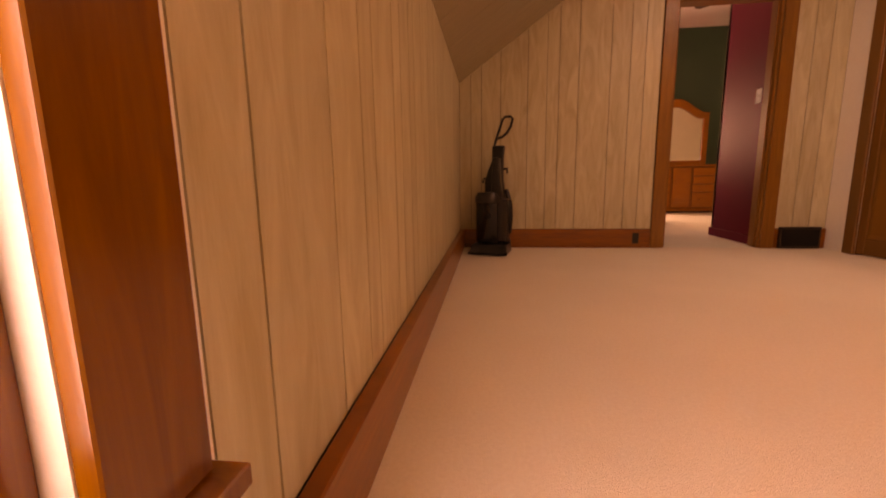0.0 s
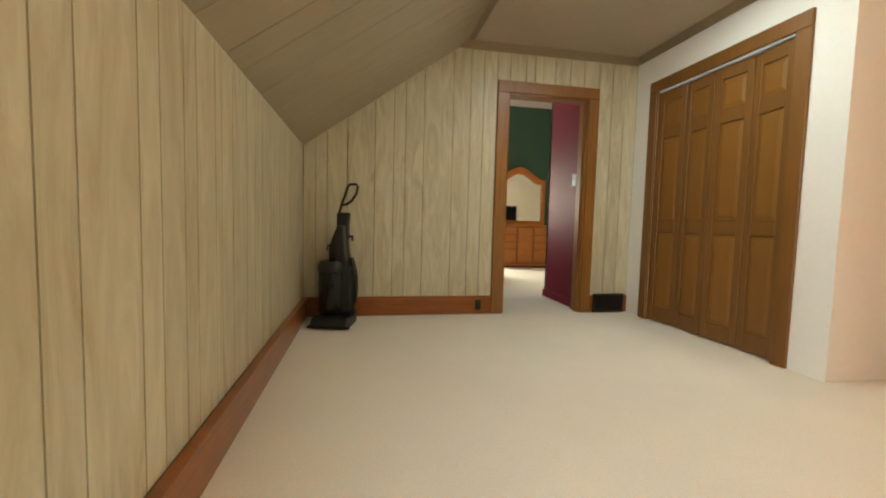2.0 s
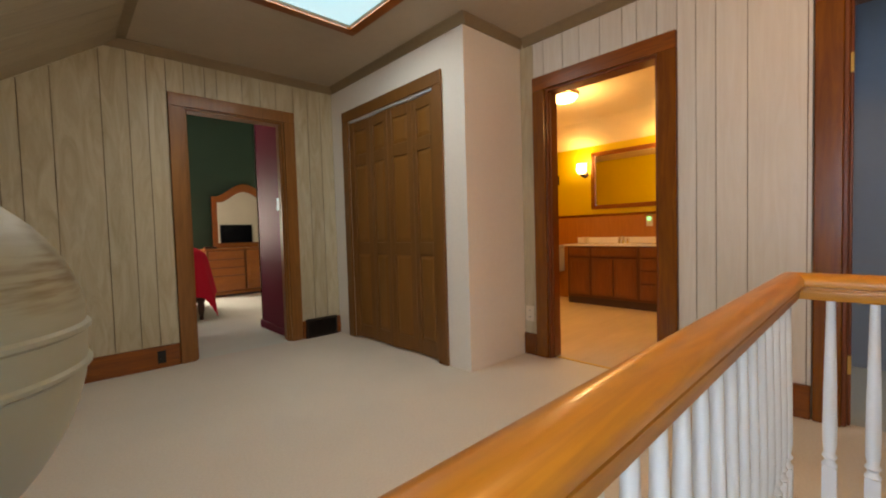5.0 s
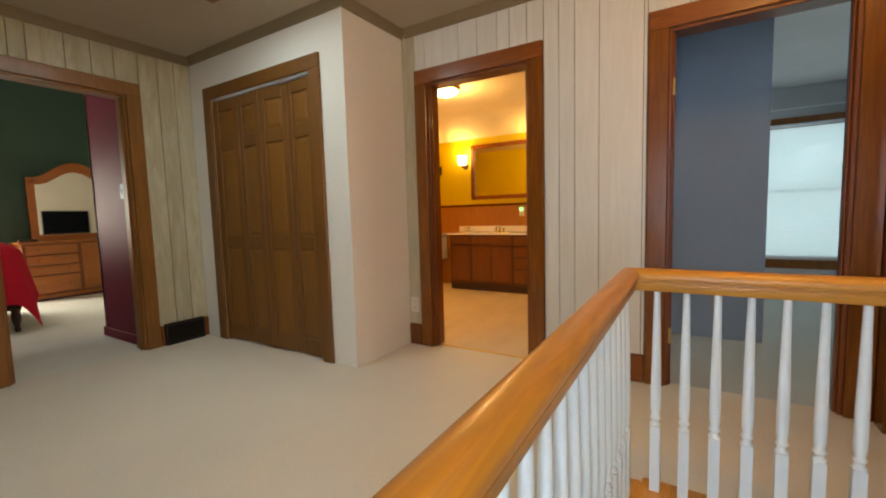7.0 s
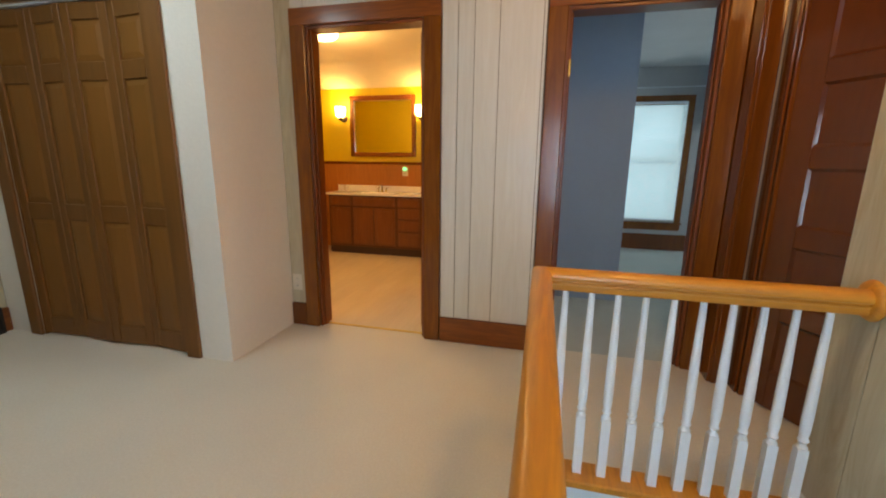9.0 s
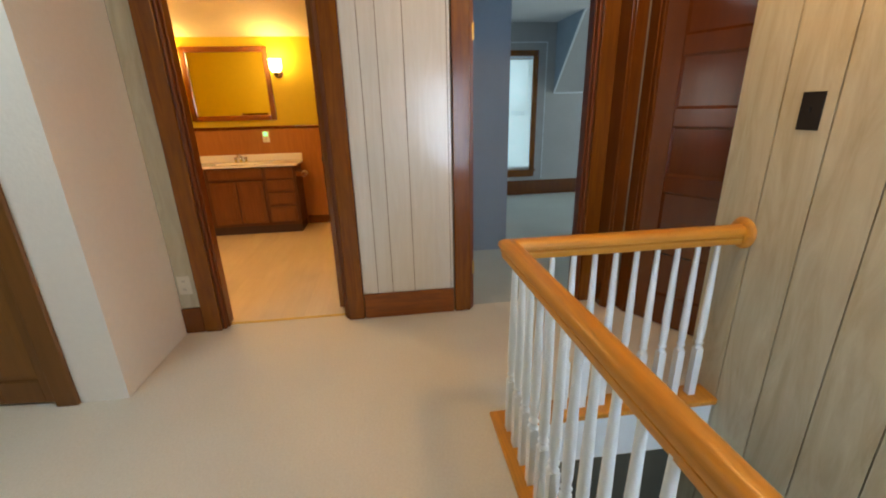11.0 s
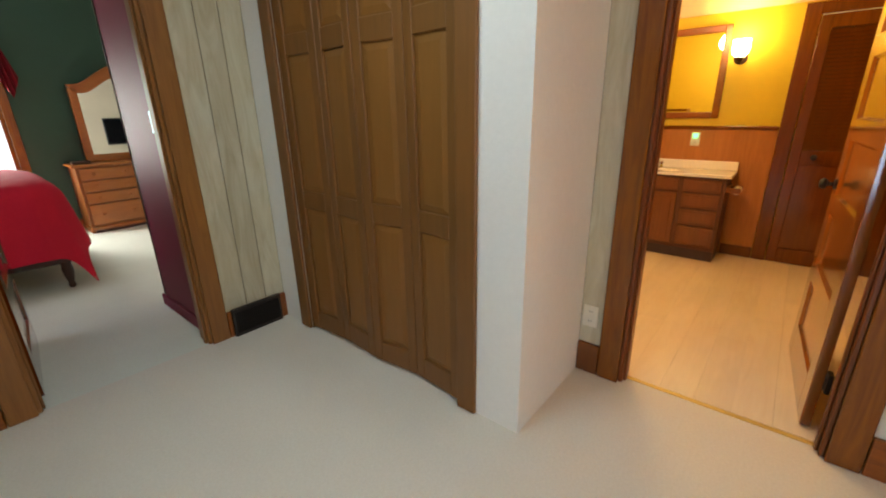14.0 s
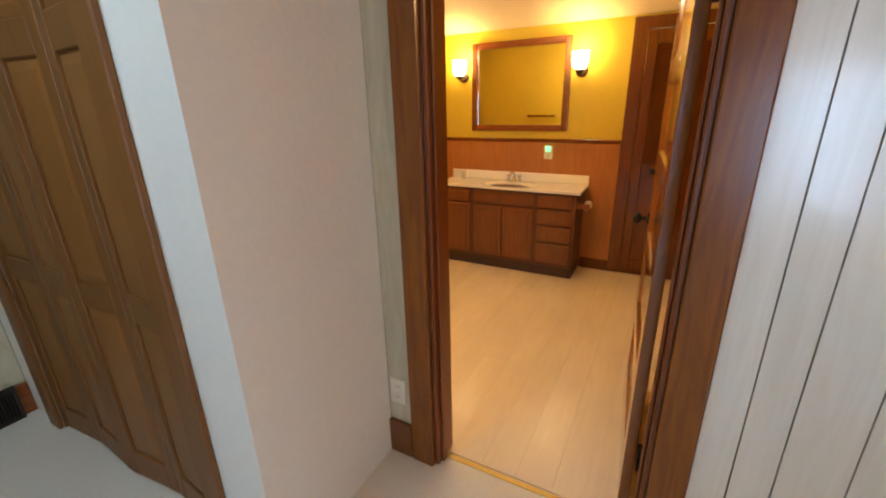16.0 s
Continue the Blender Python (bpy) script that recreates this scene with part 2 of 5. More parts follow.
# cloth given a glow of its own to look lit from behind
SHADE = mat("backlit_cream_shade", (0.8, 0.78, 0.66), 0.7, bump=0.1, emit=(0.85, 0.86, 0.70), strength=0.5)
PANE = mat("bright_sky_pane", (0.9, 0.95, 1.0), 0.2, bump=0, emit=(0.55, 0.84, 1.0), strength=0.8)
PANE_BED = garden_pane()
# strong glow for the added south window that brightens the blue room
PANE_FILL_BLUE = mat("fill_south_pane", (0.9, 0.95, 1.0), 0.2, bump=0, emit=(0.72, 0.90, 1.0), strength=8.5)
# bluish glow for the added west window, fill light for the bedroom
PANE_FILL_SIDE = mat("fill_side_pane", (0.9, 0.95, 1.0), 0.2, bump=0, emit=(0.42, 0.58, 1.0), strength=4.0)
PANE_STAIR = mat("bright_stair_pane", (0.9, 0.95, 1.0), 0.2, bump=0, emit=(0.52, 0.73, 1.0), strength=14)
SKYPANE = mat("skylight_diffuser", (0.9, 0.95, 1.0), 0.3, bump=0, emit=(0.30, 0.75, 1.0), strength=1.1)

# ---- mesh helpers ----
T = 0.12


def box(bm, x0, x1, y0, y1, z0, z1):
    vs = [bm.verts.new((x, y, z)) for z in (z0, z1) for x, y in ((x0, y0), (x1, y0), (x1, y1), (x0, y1))]
    for f in ((0, 3, 2, 1), (4, 5, 6, 7), (0, 1, 5, 4), (1, 2, 6, 5), (2, 3, 7, 6), (3, 0, 4, 7)):
        bm.faces.new([vs[i] for i in f])


def slab(bm, poly, axis, a, b):
    """A polygon, given in the plane across the axis, drawn out from a to b."""
    def p(u, v, w):
        return {"x": (w, u, v), "y": (u, w, v), "z": (u, v, w)}[axis]
    lo = [bm.verts.new(p(u, v, a)) for u, v in poly]
    hi = [bm.verts.new(p(u, v, b)) for u, v in poly]
    bm.faces.new(lo)
    bm.faces.new(hi[::-1])
    for i in range(len(poly)):
        j = (i + 1) % len(poly)
        bm.faces.new((lo[j], lo[i], hi[i], hi[j]))


def lathe(bm, at, profile, n=20, axis="z"):
    """A turned shape: (radius, height) pairs along the axis from at."""
    rings = []
    for r, h in profile:
        ring = []
        for i in range(n):
            a = 2 * math.pi * i / n
            u, v = r * math.cos(a), r * math.sin(a)
            d = {"z": (u, v, h), "x": (h, u, v), "y": (u, h, v)}[axis]
            ring.append(bm.verts.new(Vector(at) + Vector(d)))
        rings.append(ring)
    for a, b in zip(rings, rings[1:]):
        for i in range(n):
            j = (i + 1) % n
            bm.faces.new((a[i], a[j], b[j], b[i]))
    bm.faces.new(rings[0][::-1])
    bm.faces.new(rings[-1])


def tube(bm, pts, r, n=8):
    """A round bar through the points."""
    rings = []
    pts = [Vector(p) for p in pts]
    for i, p in enumerate(pts):
        d = (pts[min(i + 1, len(pts) - 1)] - pts[max(i - 1, 0)]).normalized()
        u = d.orthogonal().normalized()
        if rings and abs(d.dot(last)) < 0.999:
            u = (last_u - d * last_u.dot(d)).normalized()
        elif rings:
            u = last_u
        last, last_u = d, u
        v = d.cross(u)
        rings.append([bm.verts.new(p + r * (math.cos(2 * math.pi * k / n) * u + math.sin(2 * math.pi * k / n) * v)) for k in range(n)])
    for a, b in zip(rings, rings[1:]):
        for i in range(n):
            j = (i + 1) % n
            bm.faces.new((a[i], a[j], b[j], b[i]))
    bm.faces.new(rings[0][::-1])
    bm.faces.new(rings[-1])


def part(name, bm, material, parent=None, label="", smooth=False, bevel=0.0, segs=1):
    bmesh.ops.remove_doubles(bm, verts=bm.verts, dist=0.00001)
    bmesh.ops.recalc_face_normals(bm, faces=bm.faces)
    if bevel:
        bmesh.ops.bevel(bm, geom=[e for e in bm.edges if len(e.link_faces) == 2 and e.calc_face_angle(0) > 0.6], offset=bevel, segments=segs, profile=0.6, affect="EDGES")
    me = bpy.data.meshes.new(name)
    bm.to_mesh(me)
    bm.free()
    me.materials.append(material)
    if smooth:
        me.shade_smooth()
        me.set_sharp_from_angle(angle=radians(40))
    ob = new(name, me)
    ob.parent = parent
    if label:
        ob["label"] = label
    return ob


def boxpart(name, dims, material, parent=None, label="", bevel=0.0, segs=1):
    bm = bmesh.new()
    for d in (dims if isinstance(dims[0], tuple) else [dims]):
        box(bm, *d)
    if bevel and isinstance(dims[0], tuple) and len(dims) > 1:
        return part(name, bm, material, parent, label, bevel=bevel, segs=segs)
    return part(name, bm, material, parent, label, bevel=bevel, segs=segs)


def thing(name, at, label, category, group=""):
    ob = new(name)
    ob.location = at
    ob.empty_display_size = 0.1
    return tagged(ob, label, category, group)


def under(parent, *obs):
    """Keep the parts where they are when they go under a thing that stands elsewhere."""
    for o in obs:
        o.matrix_parent_inverse = Matrix.Translation(parent.location).inverted()
    return obs


def struct(name, dims, material, label="", category="wall", bevel=0.0):
    ob = boxpart(name, dims, material, bevel=bevel)
    return tagged(ob, label, category, kind="structure")


# ---- large structure ----
CZ = 2.462
XW, XE, YN, YS = 0.825, 4.56, 4.76, 0.13
XC, YC = 3.92, 2.91


def roof_z(x):
    return min(CZ, 1.455 + (x - 0.815) * 0.708)


FX = 0.815 + (CZ - 1.455) / 0.708
struct("floor", [(XW - 0.3, XE + 0.06, 1.13, YN + 0.014, -0.2, 0), (3.5, XE + 0.06, -0.2, 1.13, -0.2, 0)], CARPET, "cream cut-pile carpet over the landing, slightly worn", "floor")
struct("floor_bedroom", (0.4, 7.3, YN + 0.014, 9.3, -0.2, -0.002), BED_CARPET, "pale sage-cream bedroom carpet", "floor")
struct("floor_blue_room", (XE + 0.06, 8.5, -4.2, 1.30, -0.2, 0.0), BLUE_CARPET, "grey-blue carpet of the blue room", "floor")
struct("floor_bath", (XE + 0.06, 7.4, 1.30, 5.3, -0.2, -0.006), TILE, "cream plank-patterned vinyl floor", "floor")

# ceilings
SKX0, SKX1, SKY0, SKY1 = 2.61, 3.43, 3.00, 3.55
struct("ceiling", [(FX, SKX0, 0.0, YN, CZ, CZ + 0.1), (SKX1, XE, 0.0, YN, CZ, CZ + 0.1), (SKX0, SKX1, 0.0, SKY0, CZ, CZ + 0.1), (SKX0, SKX1, SKY1, YN, CZ, CZ + 0.1)], CEIL, "flat beige painted ceiling around the skylight", "ceiling")
bm = bmesh.new()
ys = [1.40, 1.62, 1.86, 2.03, 2.29, 2.48, 2.78, 2.98, 3.30, 3.62, 3.80, 4.10, 4.28, 4.52, YN]
for a, b in zip(ys, ys[1:]):
    n0, n1 = a + 0.003, b - 0.003
    lo, hi = (0.725, 1.3913), (FX, CZ)
    vs = []
    for y in (n0, n1):
        vs.append([bm.verts.new((lo[0], y, lo[1])), bm.verts.new((hi[0], y, hi[1])), bm.verts.new((hi[0], y, hi[1] + 0.03)), bm.verts.new((lo[0], y, lo[1] + 0.03))])
    p, q = vs
    for f in ((p[0], p[1], p[2], p[3]), (q[3], q[2], q[1], q[0]), (p[0], q[0], q[1], p[1]), (p[1], q[1], q[2], p[2]), (p[2], q[2], q[3], p[3]), (p[3], q[3], q[0], p[0])):
        bm.faces.new(f)
tagged(part("ceiling_slope", bm, SLOPE), "sloped board ceiling over the knee wall, satin beige", "ceiling", kind="structure")
bm = bmesh.new()
slab(bm, [(XW - 0.3, 1.30), (FX, CZ + 0.03), (FX, CZ + 0.1), (XW - 0.3, 1.42)], "y", 1.38, YN + 0.1)
tagged(part("ceiling_backing", bm, GROOVE), "dark backing behind the sloped boards", "ceiling", kind="structure")
struct("ceiling_dormer", (XW - 0.3, FX, -0.1, 1.38, 2.10, 2.2), CEIL, "flat ceiling of the stair dormer", "ceiling")

# walls
struct("wall_west", [(XW - 0.14, XW - 0.012, 1.275, YN, -0.2, 1.50)], GROOVE, "knee wall clad in washed panelling")
struct("wall_west_stair", [(XW - 0.14, XW, -0.1, 0.36, -3.0, 2.15), (XW - 0.14, XW, 0.36, 1.14, -3.0, 0.36), (XW - 0.14, XW, 0.36, 1.14, 1.75, 2.15), (XW - 0.14, XW, 1.14, 1.275, -3.0, 2.15)], WALLW, "plain wall around the stair window")
bm = bmesh.new()
NT = YN + 0.012
for poly in ([(XW - 0.1, -0.2), (2.615, -0.2), (2.615, roof_z(3)), (FX, CZ), (XW - 0.1, roof_z(XW - 0.1))],
             [(2.615, 2.03), (3.415, 2.03), (3.415, CZ), (2.615, CZ)], [(3.415, -0.2), (XE, -0.2), (XE, CZ), (3.415, CZ)]):
    slab(bm, poly, "y", NT, YN + T)
tagged(part("wall_north", bm, GROOVE), "panelled gable wall with the bedroom doorway", "wall", kind="structure")
ET = XE + 0.012
struct("wall_east", [(ET, XE + T, 2.69, YN + 0.6, -0.2, CZ), (ET, XE + T, 1.892, 2.69, 2.03, CZ), (ET, XE + T, 1.077, 1.892, -0.2, CZ),
                     (ET, XE + T, 0.30, 1.077, 2.03, CZ), (ET, XE + T, -0.05, 0.30, -0.2, CZ)], GROOVE, "panelled wall with the bathroom and blue room doorways")
ST = YS - 0.012
struct("wall_south", [(XW - 0.3, 3.66, -0.05, ST, -3.0, CZ), (3.66, 4.32, -0.05, ST, 2.03, CZ), (4.32, XE + T, -0.05, 0.074, -0.2, CZ), (4.42, XE + T, 0.074, ST, -0.2, CZ), (4.32, 4.42, 0.074, ST, 2.03, CZ)], GROOVE, "panelled south wall above the stairwell")
struct("wall_south_closet", [(3.20, 3.30, -1.40, -0.05, 0, CZ), (XE + T, XE + T + 0.05, -1.40, -0.05, 0, CZ), (3.20, XE + T + 0.05, -1.50, -1.40, 0, CZ)], WALLW, "plain walls of the closet behind the open door")
struct("floor_south_closet", (3.20, XE + T - 0.004, -1.40, -0.2, -0.2, -0.001), CARPET, "cream carpet running on into the closet", "floor")
struct("ceiling_south_closet", (3.20, XE + T, -1.40, -0.05, CZ - 0.05, CZ), CEIL, "beige closet ceiling", "ceiling")
struct("wall_closet", [(XC, XC + 0.11, YC, 3.226, 0, CZ), (XC, XC + 0.11, 4.44, YN, 0, CZ), (XC, XC + 0.11, 3.226, 4.44, 2.06, CZ), (XC + 0.11, XE, YC, YC + 0.1, 0, CZ)], WALLW, "white textured drywall around the closet")
struct("wall_closet_back", (XE - 0.01, XE + 0.011, YC + 0.1, YN, 0, CZ), WALLW, "plain wall behind the closet doors")

# panelling boards
boards = {"x": [], "y": []}


def panel_boards(wall, axis, plane, face, edges, bottom, top, gap=0.0028):
    """Upright boards, each its own piece, proud of the dark backing. top(u) gives the height."""
    for a, b in zip(edges, edges[1:]):
        gap_ = gap * (0.75 if wall.name == "wall_east" else 1)
        u0, u1 = a + gap_, b - gap_
        poly = [(u0, bottom), (u1, bottom), (u1, top(u1))]
        if axis == "y" and u0 < FX < u1 and wall.name.startswith("wall_north"):
            poly.append((FX, CZ))
        poly.append((u0, top(u0)))
        bm = bmesh.new()
        slab(bm, poly, axis, plane, face)
        # east boards take the daylit colour, except the strip past the bathroom casing
        part("panel_board", bm, PANEL_LIT if wall.name == "wall_east" and b < 2.8 else PANEL, wall)


def spread(a, b, seed, widths=(0.075, 0.105, 0.14, 0.17, 0.20)):
    rnd = random.Random(seed)
    out = [a]
    while out[-1] < b - 0.24:
        out.append(out[-1] + rnd.choice(widths))
    out.append(b)
    return out


BASE_H = 0.17
wall_of = {o.name: o for o in scene.objects}
panel_boards(wall_of["wall_west"], "x", XW - 0.012, XW, [1.276, 1.395, 1.647, 1.832, 1.935, 2.15, 2.255, 2.399, 2.491, 2.656, 2.72] + spread(2.85, YN, 5), BASE_H, lambda y: 1.50)
panel_boards(wall_of["wall_north"], "y", NT, YN, [XW, 0.927, 1.021, 1.189, 1.422, 1.585, 1.686, 1.848, 2.108, 2.266, 2.384, 2.51], BASE_H, roof_z)
panel_boards(wall_of["wall_north"], "y", NT, YN, [2.51, 2.63, 2.78, 2.87, 3.07, 3.22, 3.36, 3.52], 2.135, lambda x: CZ)
panel_boards(wall_of["wall_north"], "y", NT, YN, [3.52, 3.66, 3.79, XC], BASE_H, lambda x: CZ)
panel_boards(wall_of["wall_east"], "x", ET, XE, [1.186, 1.205, 1.447, 1.592, 1.69, 1.787], BASE_H, lambda y: CZ)
panel_boards(wall_of["wall_east"], "x", ET, XE, [2.794, YC], BASE_H, lambda y: CZ)
panel_boards(wall_of["wall_east"], "x", ET, XE, [1.787, 1.90, 2.02, 2.11, 2.26, 2.41, 2.54, 2.70, 2.794], 2.135, lambda y: CZ)
panel_boards(wall_of["wall_east"], "x", ET, XE, [YS, 0.20, 0.34, 0.45, 0.60, 0.74, 0.84, 0.98, 1.186], 2.135, lambda y: CZ)
panel_boards(wall_of["wall_south"], "y", ST, YS, spread(XW - 0.01, 3.655, 8, (0.10, 0.13, 0.16, 0.20)), -3.0, lambda x: CZ)
panel_boards(wall_of["wall_south"], "y", ST, YS, [3.655, 3.80, 3.95, 4.05, 4.25, 4.40, XE], 2.135, lambda x: CZ)


# crown moulding, baseboards and casings
def crown(name, x0, y0, x1, y1, nx, ny):
    """A stepped moulding between two points under the ceiling; nx, ny point into the room."""
    prof = [(0.0, CZ), (0.0, CZ - 0.068), (0.010, CZ - 0.068), (0.013, CZ - 0.055), (0.022, CZ - 0.028), (0.030, CZ - 0.012), (0.034, CZ - 0.001), (0.034, CZ)]
    bm = bmesh.new()
    ends = []
    for x, y in ((x0, y0), (x1, y1)):
        ends.append([bm.verts.new((x + nx * d, y + ny * d, z)) for d, z in prof])
    n = len(prof)
    for i in range(n):
        j = (i + 1) % n
        bm.faces.new((ends[0][i], ends[0][j], ends[1][j], ends[1][i]))
    bm.faces.new(ends[0])
    bm.faces.new(ends[1][::-1])
    return tagged(part(name, bm, CROWN), "brown stepped crown moulding", "moulding", kind="structure")


crown("trim_crown", 2.07, YN - 0.001, XC, YN - 0.001, 0, -1)
crown("trim_crown", XC - 0.001, YN - 0.035, XC - 0.001, YC - 0.034, -1, 0)
crown("trim_crown", XC + 0.001, YC - 0.001, XE - 0.001, YC - 0.001, 0, -1)
crown("trim_crown", XE - 0.001, YC - 0.035, XE - 0.001, YS, -1, 0)
crown("trim_crown", FX, YS + 0.001, XE - 0.035, YS + 0.001, 0, 1)
bm = bmesh.new()
slab(bm, [(FX - 0.03, CZ - 0.022), (FX + 0.03, CZ - 0.012), (FX + 0.03, CZ), (FX - 0.0, CZ)], "y", 1.38, YN - 0.06)
tagged(part("trim_crown", bm, CROWN), "thin brown moulding where slope meets ceiling", "moulding", kind="structure")


def baseboard(dims, mat_=TRIM_H):
    ob = boxpart("baseboard", dims, mat_, bevel=0.004)
    return tagged(ob, "stained wooden baseboard", "baseboard", kind="structure")


baseboard((XW + 0.001, XW + 0.040, 1.13, YN - 0.02, 0.001, BASE_H))
baseboard((XW + 0.040, 2.508, YN - 0.02, YN - 0.001, 0.001, BASE_H))
baseboard((3.522, XC - 0.001, YN - 0.02, YN - 0.001, 0.001, BASE_H))
baseboard((XE - 0.02, XE - 0.001, 1.188, 1.785, 0.001, BASE_H))
baseboard((XE - 0.02, XE - 0.001, 2.796, YC - 0.001, 0.001, BASE_H), DARKTRIM)


def casing(name, axis, plane, out, a0, a1, ztop, w=0.103, mat_=TRIM, depth=T, extra=""):
    """A door frame: two uprights and a head on the hall side, with the jambs through the wall. out: -1 or 1, towards the room."""
    top = thing(name, (plane, (a0 + a1) / 2, 0) if axis == "x" else ((a0 + a1) / 2, plane, 0), extra or "stained wooden door casing", "door frame")
    top["kind"] = "structure"
    t = 0.022

    def b(nm, u0, u1, v0, v1, z0, z1, m):
        d = (min(v0, v1), max(v0, v1), u0, u1, z0, z1) if axis == "x" else (u0, u1, min(v0, v1), max(v0, v1), z0, z1)
        o = boxpart(nm, d, m, top, bevel=0.004)
        under(top, o)
        return o
    b("casing_upright", a0 - w, a0, plane, plane + out * t, 0.001, ztop, mat_)
    b("casing_upright", a1, a1 + w, plane, plane + out * t, 0.001, ztop, mat_)
    b("casing_head", a0 - w, a1 + w, plane, plane + out * t, ztop, ztop + w, TRIM_H if mat_ is TRIM else mat_)
    back = plane - out * (depth + 0.012)
    inner = JAMB if mat_ is TRIM else mat_
    b("jamb", a0 - 0.002, a0 + 0.018, plane, back, 0.001, ztop, inner)
    b("jamb", a1 - 0.018, a1 + 0.002, plane, back, 0.001, ztop, inner)
    b("jamb_head", a0 + 0.018, a1 - 0.018, plane, back, ztop - 0.018, ztop + 0.002, inner)
    mid = plane - out * depth * 0.5
    b("door_stop", a0 + 0.018, a0 + 0.03, mid, mid + 0.035 * out, 0.001, ztop - 0.018, inner)
    b("door_stop", a1 - 0.03, a1 - 0.018, mid, mid + 0.035 * out, 0.001, ztop - 0.018, inner)
    return top


casing("door_frame_bedroom", "y", YN, -1, 2.615, 3.415, 2.04, mat_=FRAME_BR)
casing("door_frame_bath", "x", XE, -1, 1.892, 2.69, 2.03)
blue_frame = casing("door_frame_blue_room", "x", XE, -1, 0.30, 1.077, 2.03)
for z in (0.30, 1.72):
    under(blue_frame, boxpart("hinge", (XE + 0.012, XE + 0.045, 1.045, 1.0585, z - 0.045, z + 0.045), BRASS, blue_frame, "brass door hinge", bevel=0.002))
for o in [boxpart("trim", d, m, bevel=0.004) for d, m in (
        ((4.4215, XE - 0.001, 0.088, 0.1955, 0.001, 2.13), DARKTRIM), ((4.408, 4.4205, 0.105, 0.180, 0.001, 2.13), DARKTRIM),
        ((4.308, 4.4205, 0.040, 0.080, 0.001, 2.029), DARKTRIM), ((4.330, 4.4195, 0.0805, 0.092, 0.001, 2.029), DARKTRIM),
        ((3.66, 4.4195, -0.02, YS + 0.01, 2.031, 2.13), DARKTRIM))]:
    tagged(o, "varnished corner trim by the doors", "trim", kind="structure")


def closet():
    c = thing("closet_door_frame", (XC, 3.83, 0), "brown wooden casing around the closet", "door frame")
    c["kind"] = "structure"
    o = [boxpart("casing_upright", (XC - 0.022, XC, 3.126, 3.226, 0.001, 2.06), OAK_D, c, bevel=0.005),
         boxpart("casing_upright", (XC - 0.022, XC, 4.44, 4.54, 0.001, 2.06), OAK_D, c, bevel=0.005),
         boxpart("casing_head", (XC - 0.022, XC, 3.126, 4.54, 2.06, 2.16), OAK_D, c, bevel=0.005),
         boxpart("jamb", (XC, XC + 0.10, 3.2245, 3.229, 0.001, 2.06), OAK_D, c), boxpart("jamb", (XC, XC + 0.10, 4.437, 4.4415, 0.001, 2.06), OAK_D, c),
         boxpart("track", (XC + 0.002, XC + 0.05, 3.229, 4.437, 2.047, 2.058), WHITE, c, "white metal door track")]
    under(c, *o)


closet()


def bifold(y0, y1, fold):
    """One folding leaf of three panels, hinged at y0, swung by fold metres at y1."""
    w = abs(y1 - y0)
    th = thing("closet_door", (XC + 0.022, y0, 0.012), "brown wooden bifold closet leaf with three raised panels", "closet door", "bifold closet leaves")
    ang = math.atan2(fold, w)
    th.rotation_euler = (0, 0, ang if y1 > y0 else -ang)
    s = 1 if y1 > y0 else -1
    h = 2.03

    def b(nm, u0, u1, z0, z1, x0, x1, bev=0.003):
        return boxpart(nm, (x0, x1, min(s * u0, s * u1), max(s * u0, s * u1), z0, z1), OAK_D, th, bevel=bev)
    st = 0.055
    b("stile", 0.002, st, 0, h, -0.017, 0.017)
    b("stile", w - st, w - 0.002, 0, h, -0.017, 0.017)
    zs = [(0, 0.12), (0.80, 0.90), (1.62, 1.72), (1.94, h)]
    for z0, z1 in zs:
        b("door_rail", st, w - st, z0, z1, -0.016, 0.016)
    for (a, z0), (z1, c) in zip(zs, zs[1:]):
        b("door_panel", st, w - st, z0, z1, -0.006, 0.006, 0)
        bm = bmesh.new()
        q = [(s * (st + 0.008), z0 + 0.008), (s * (w - st - 0.008), z0 + 0.008), (s * (w - st - 0.008), z1 - 0.008), (s * (st + 0.008), z1 - 0.008)]
        q2 = [(s * (st + 0.035), z0 + 0.035), (s * (w - st - 0.035), z0 + 0.035), (s * (w - st - 0.035), z1 - 0.035), (s * (st + 0.035), z1 - 0.035)]
        A = [bm.verts.new((-0.006, u, z)) for u, z in q]
        B = [bm.verts.new((-0.013, u, z)) for u, z in q2]
        for i in range(4):
            bm.faces.new((A[i], A[(i + 1) % 4], B[(i + 1) % 4], B[i]))
        bm.faces.new(B)
        part("raised_field", bm, OAK_P, th, "lighter brown raised field")
    return th


LW = 1.206 / 4
for y0, y1, f in ((3.23, 3.23 + LW, 0.028), (3.23 + 2 * LW, 3.23 + LW, 0.028), (3.23 + 2 * LW + 0.001, 3.23 + 3 * LW, 0.022), (3.23 + 4 * LW, 3.23 + 3 * LW, 0.022)):
    bifold(y0, y1, -f if y1 > y0 else -f)


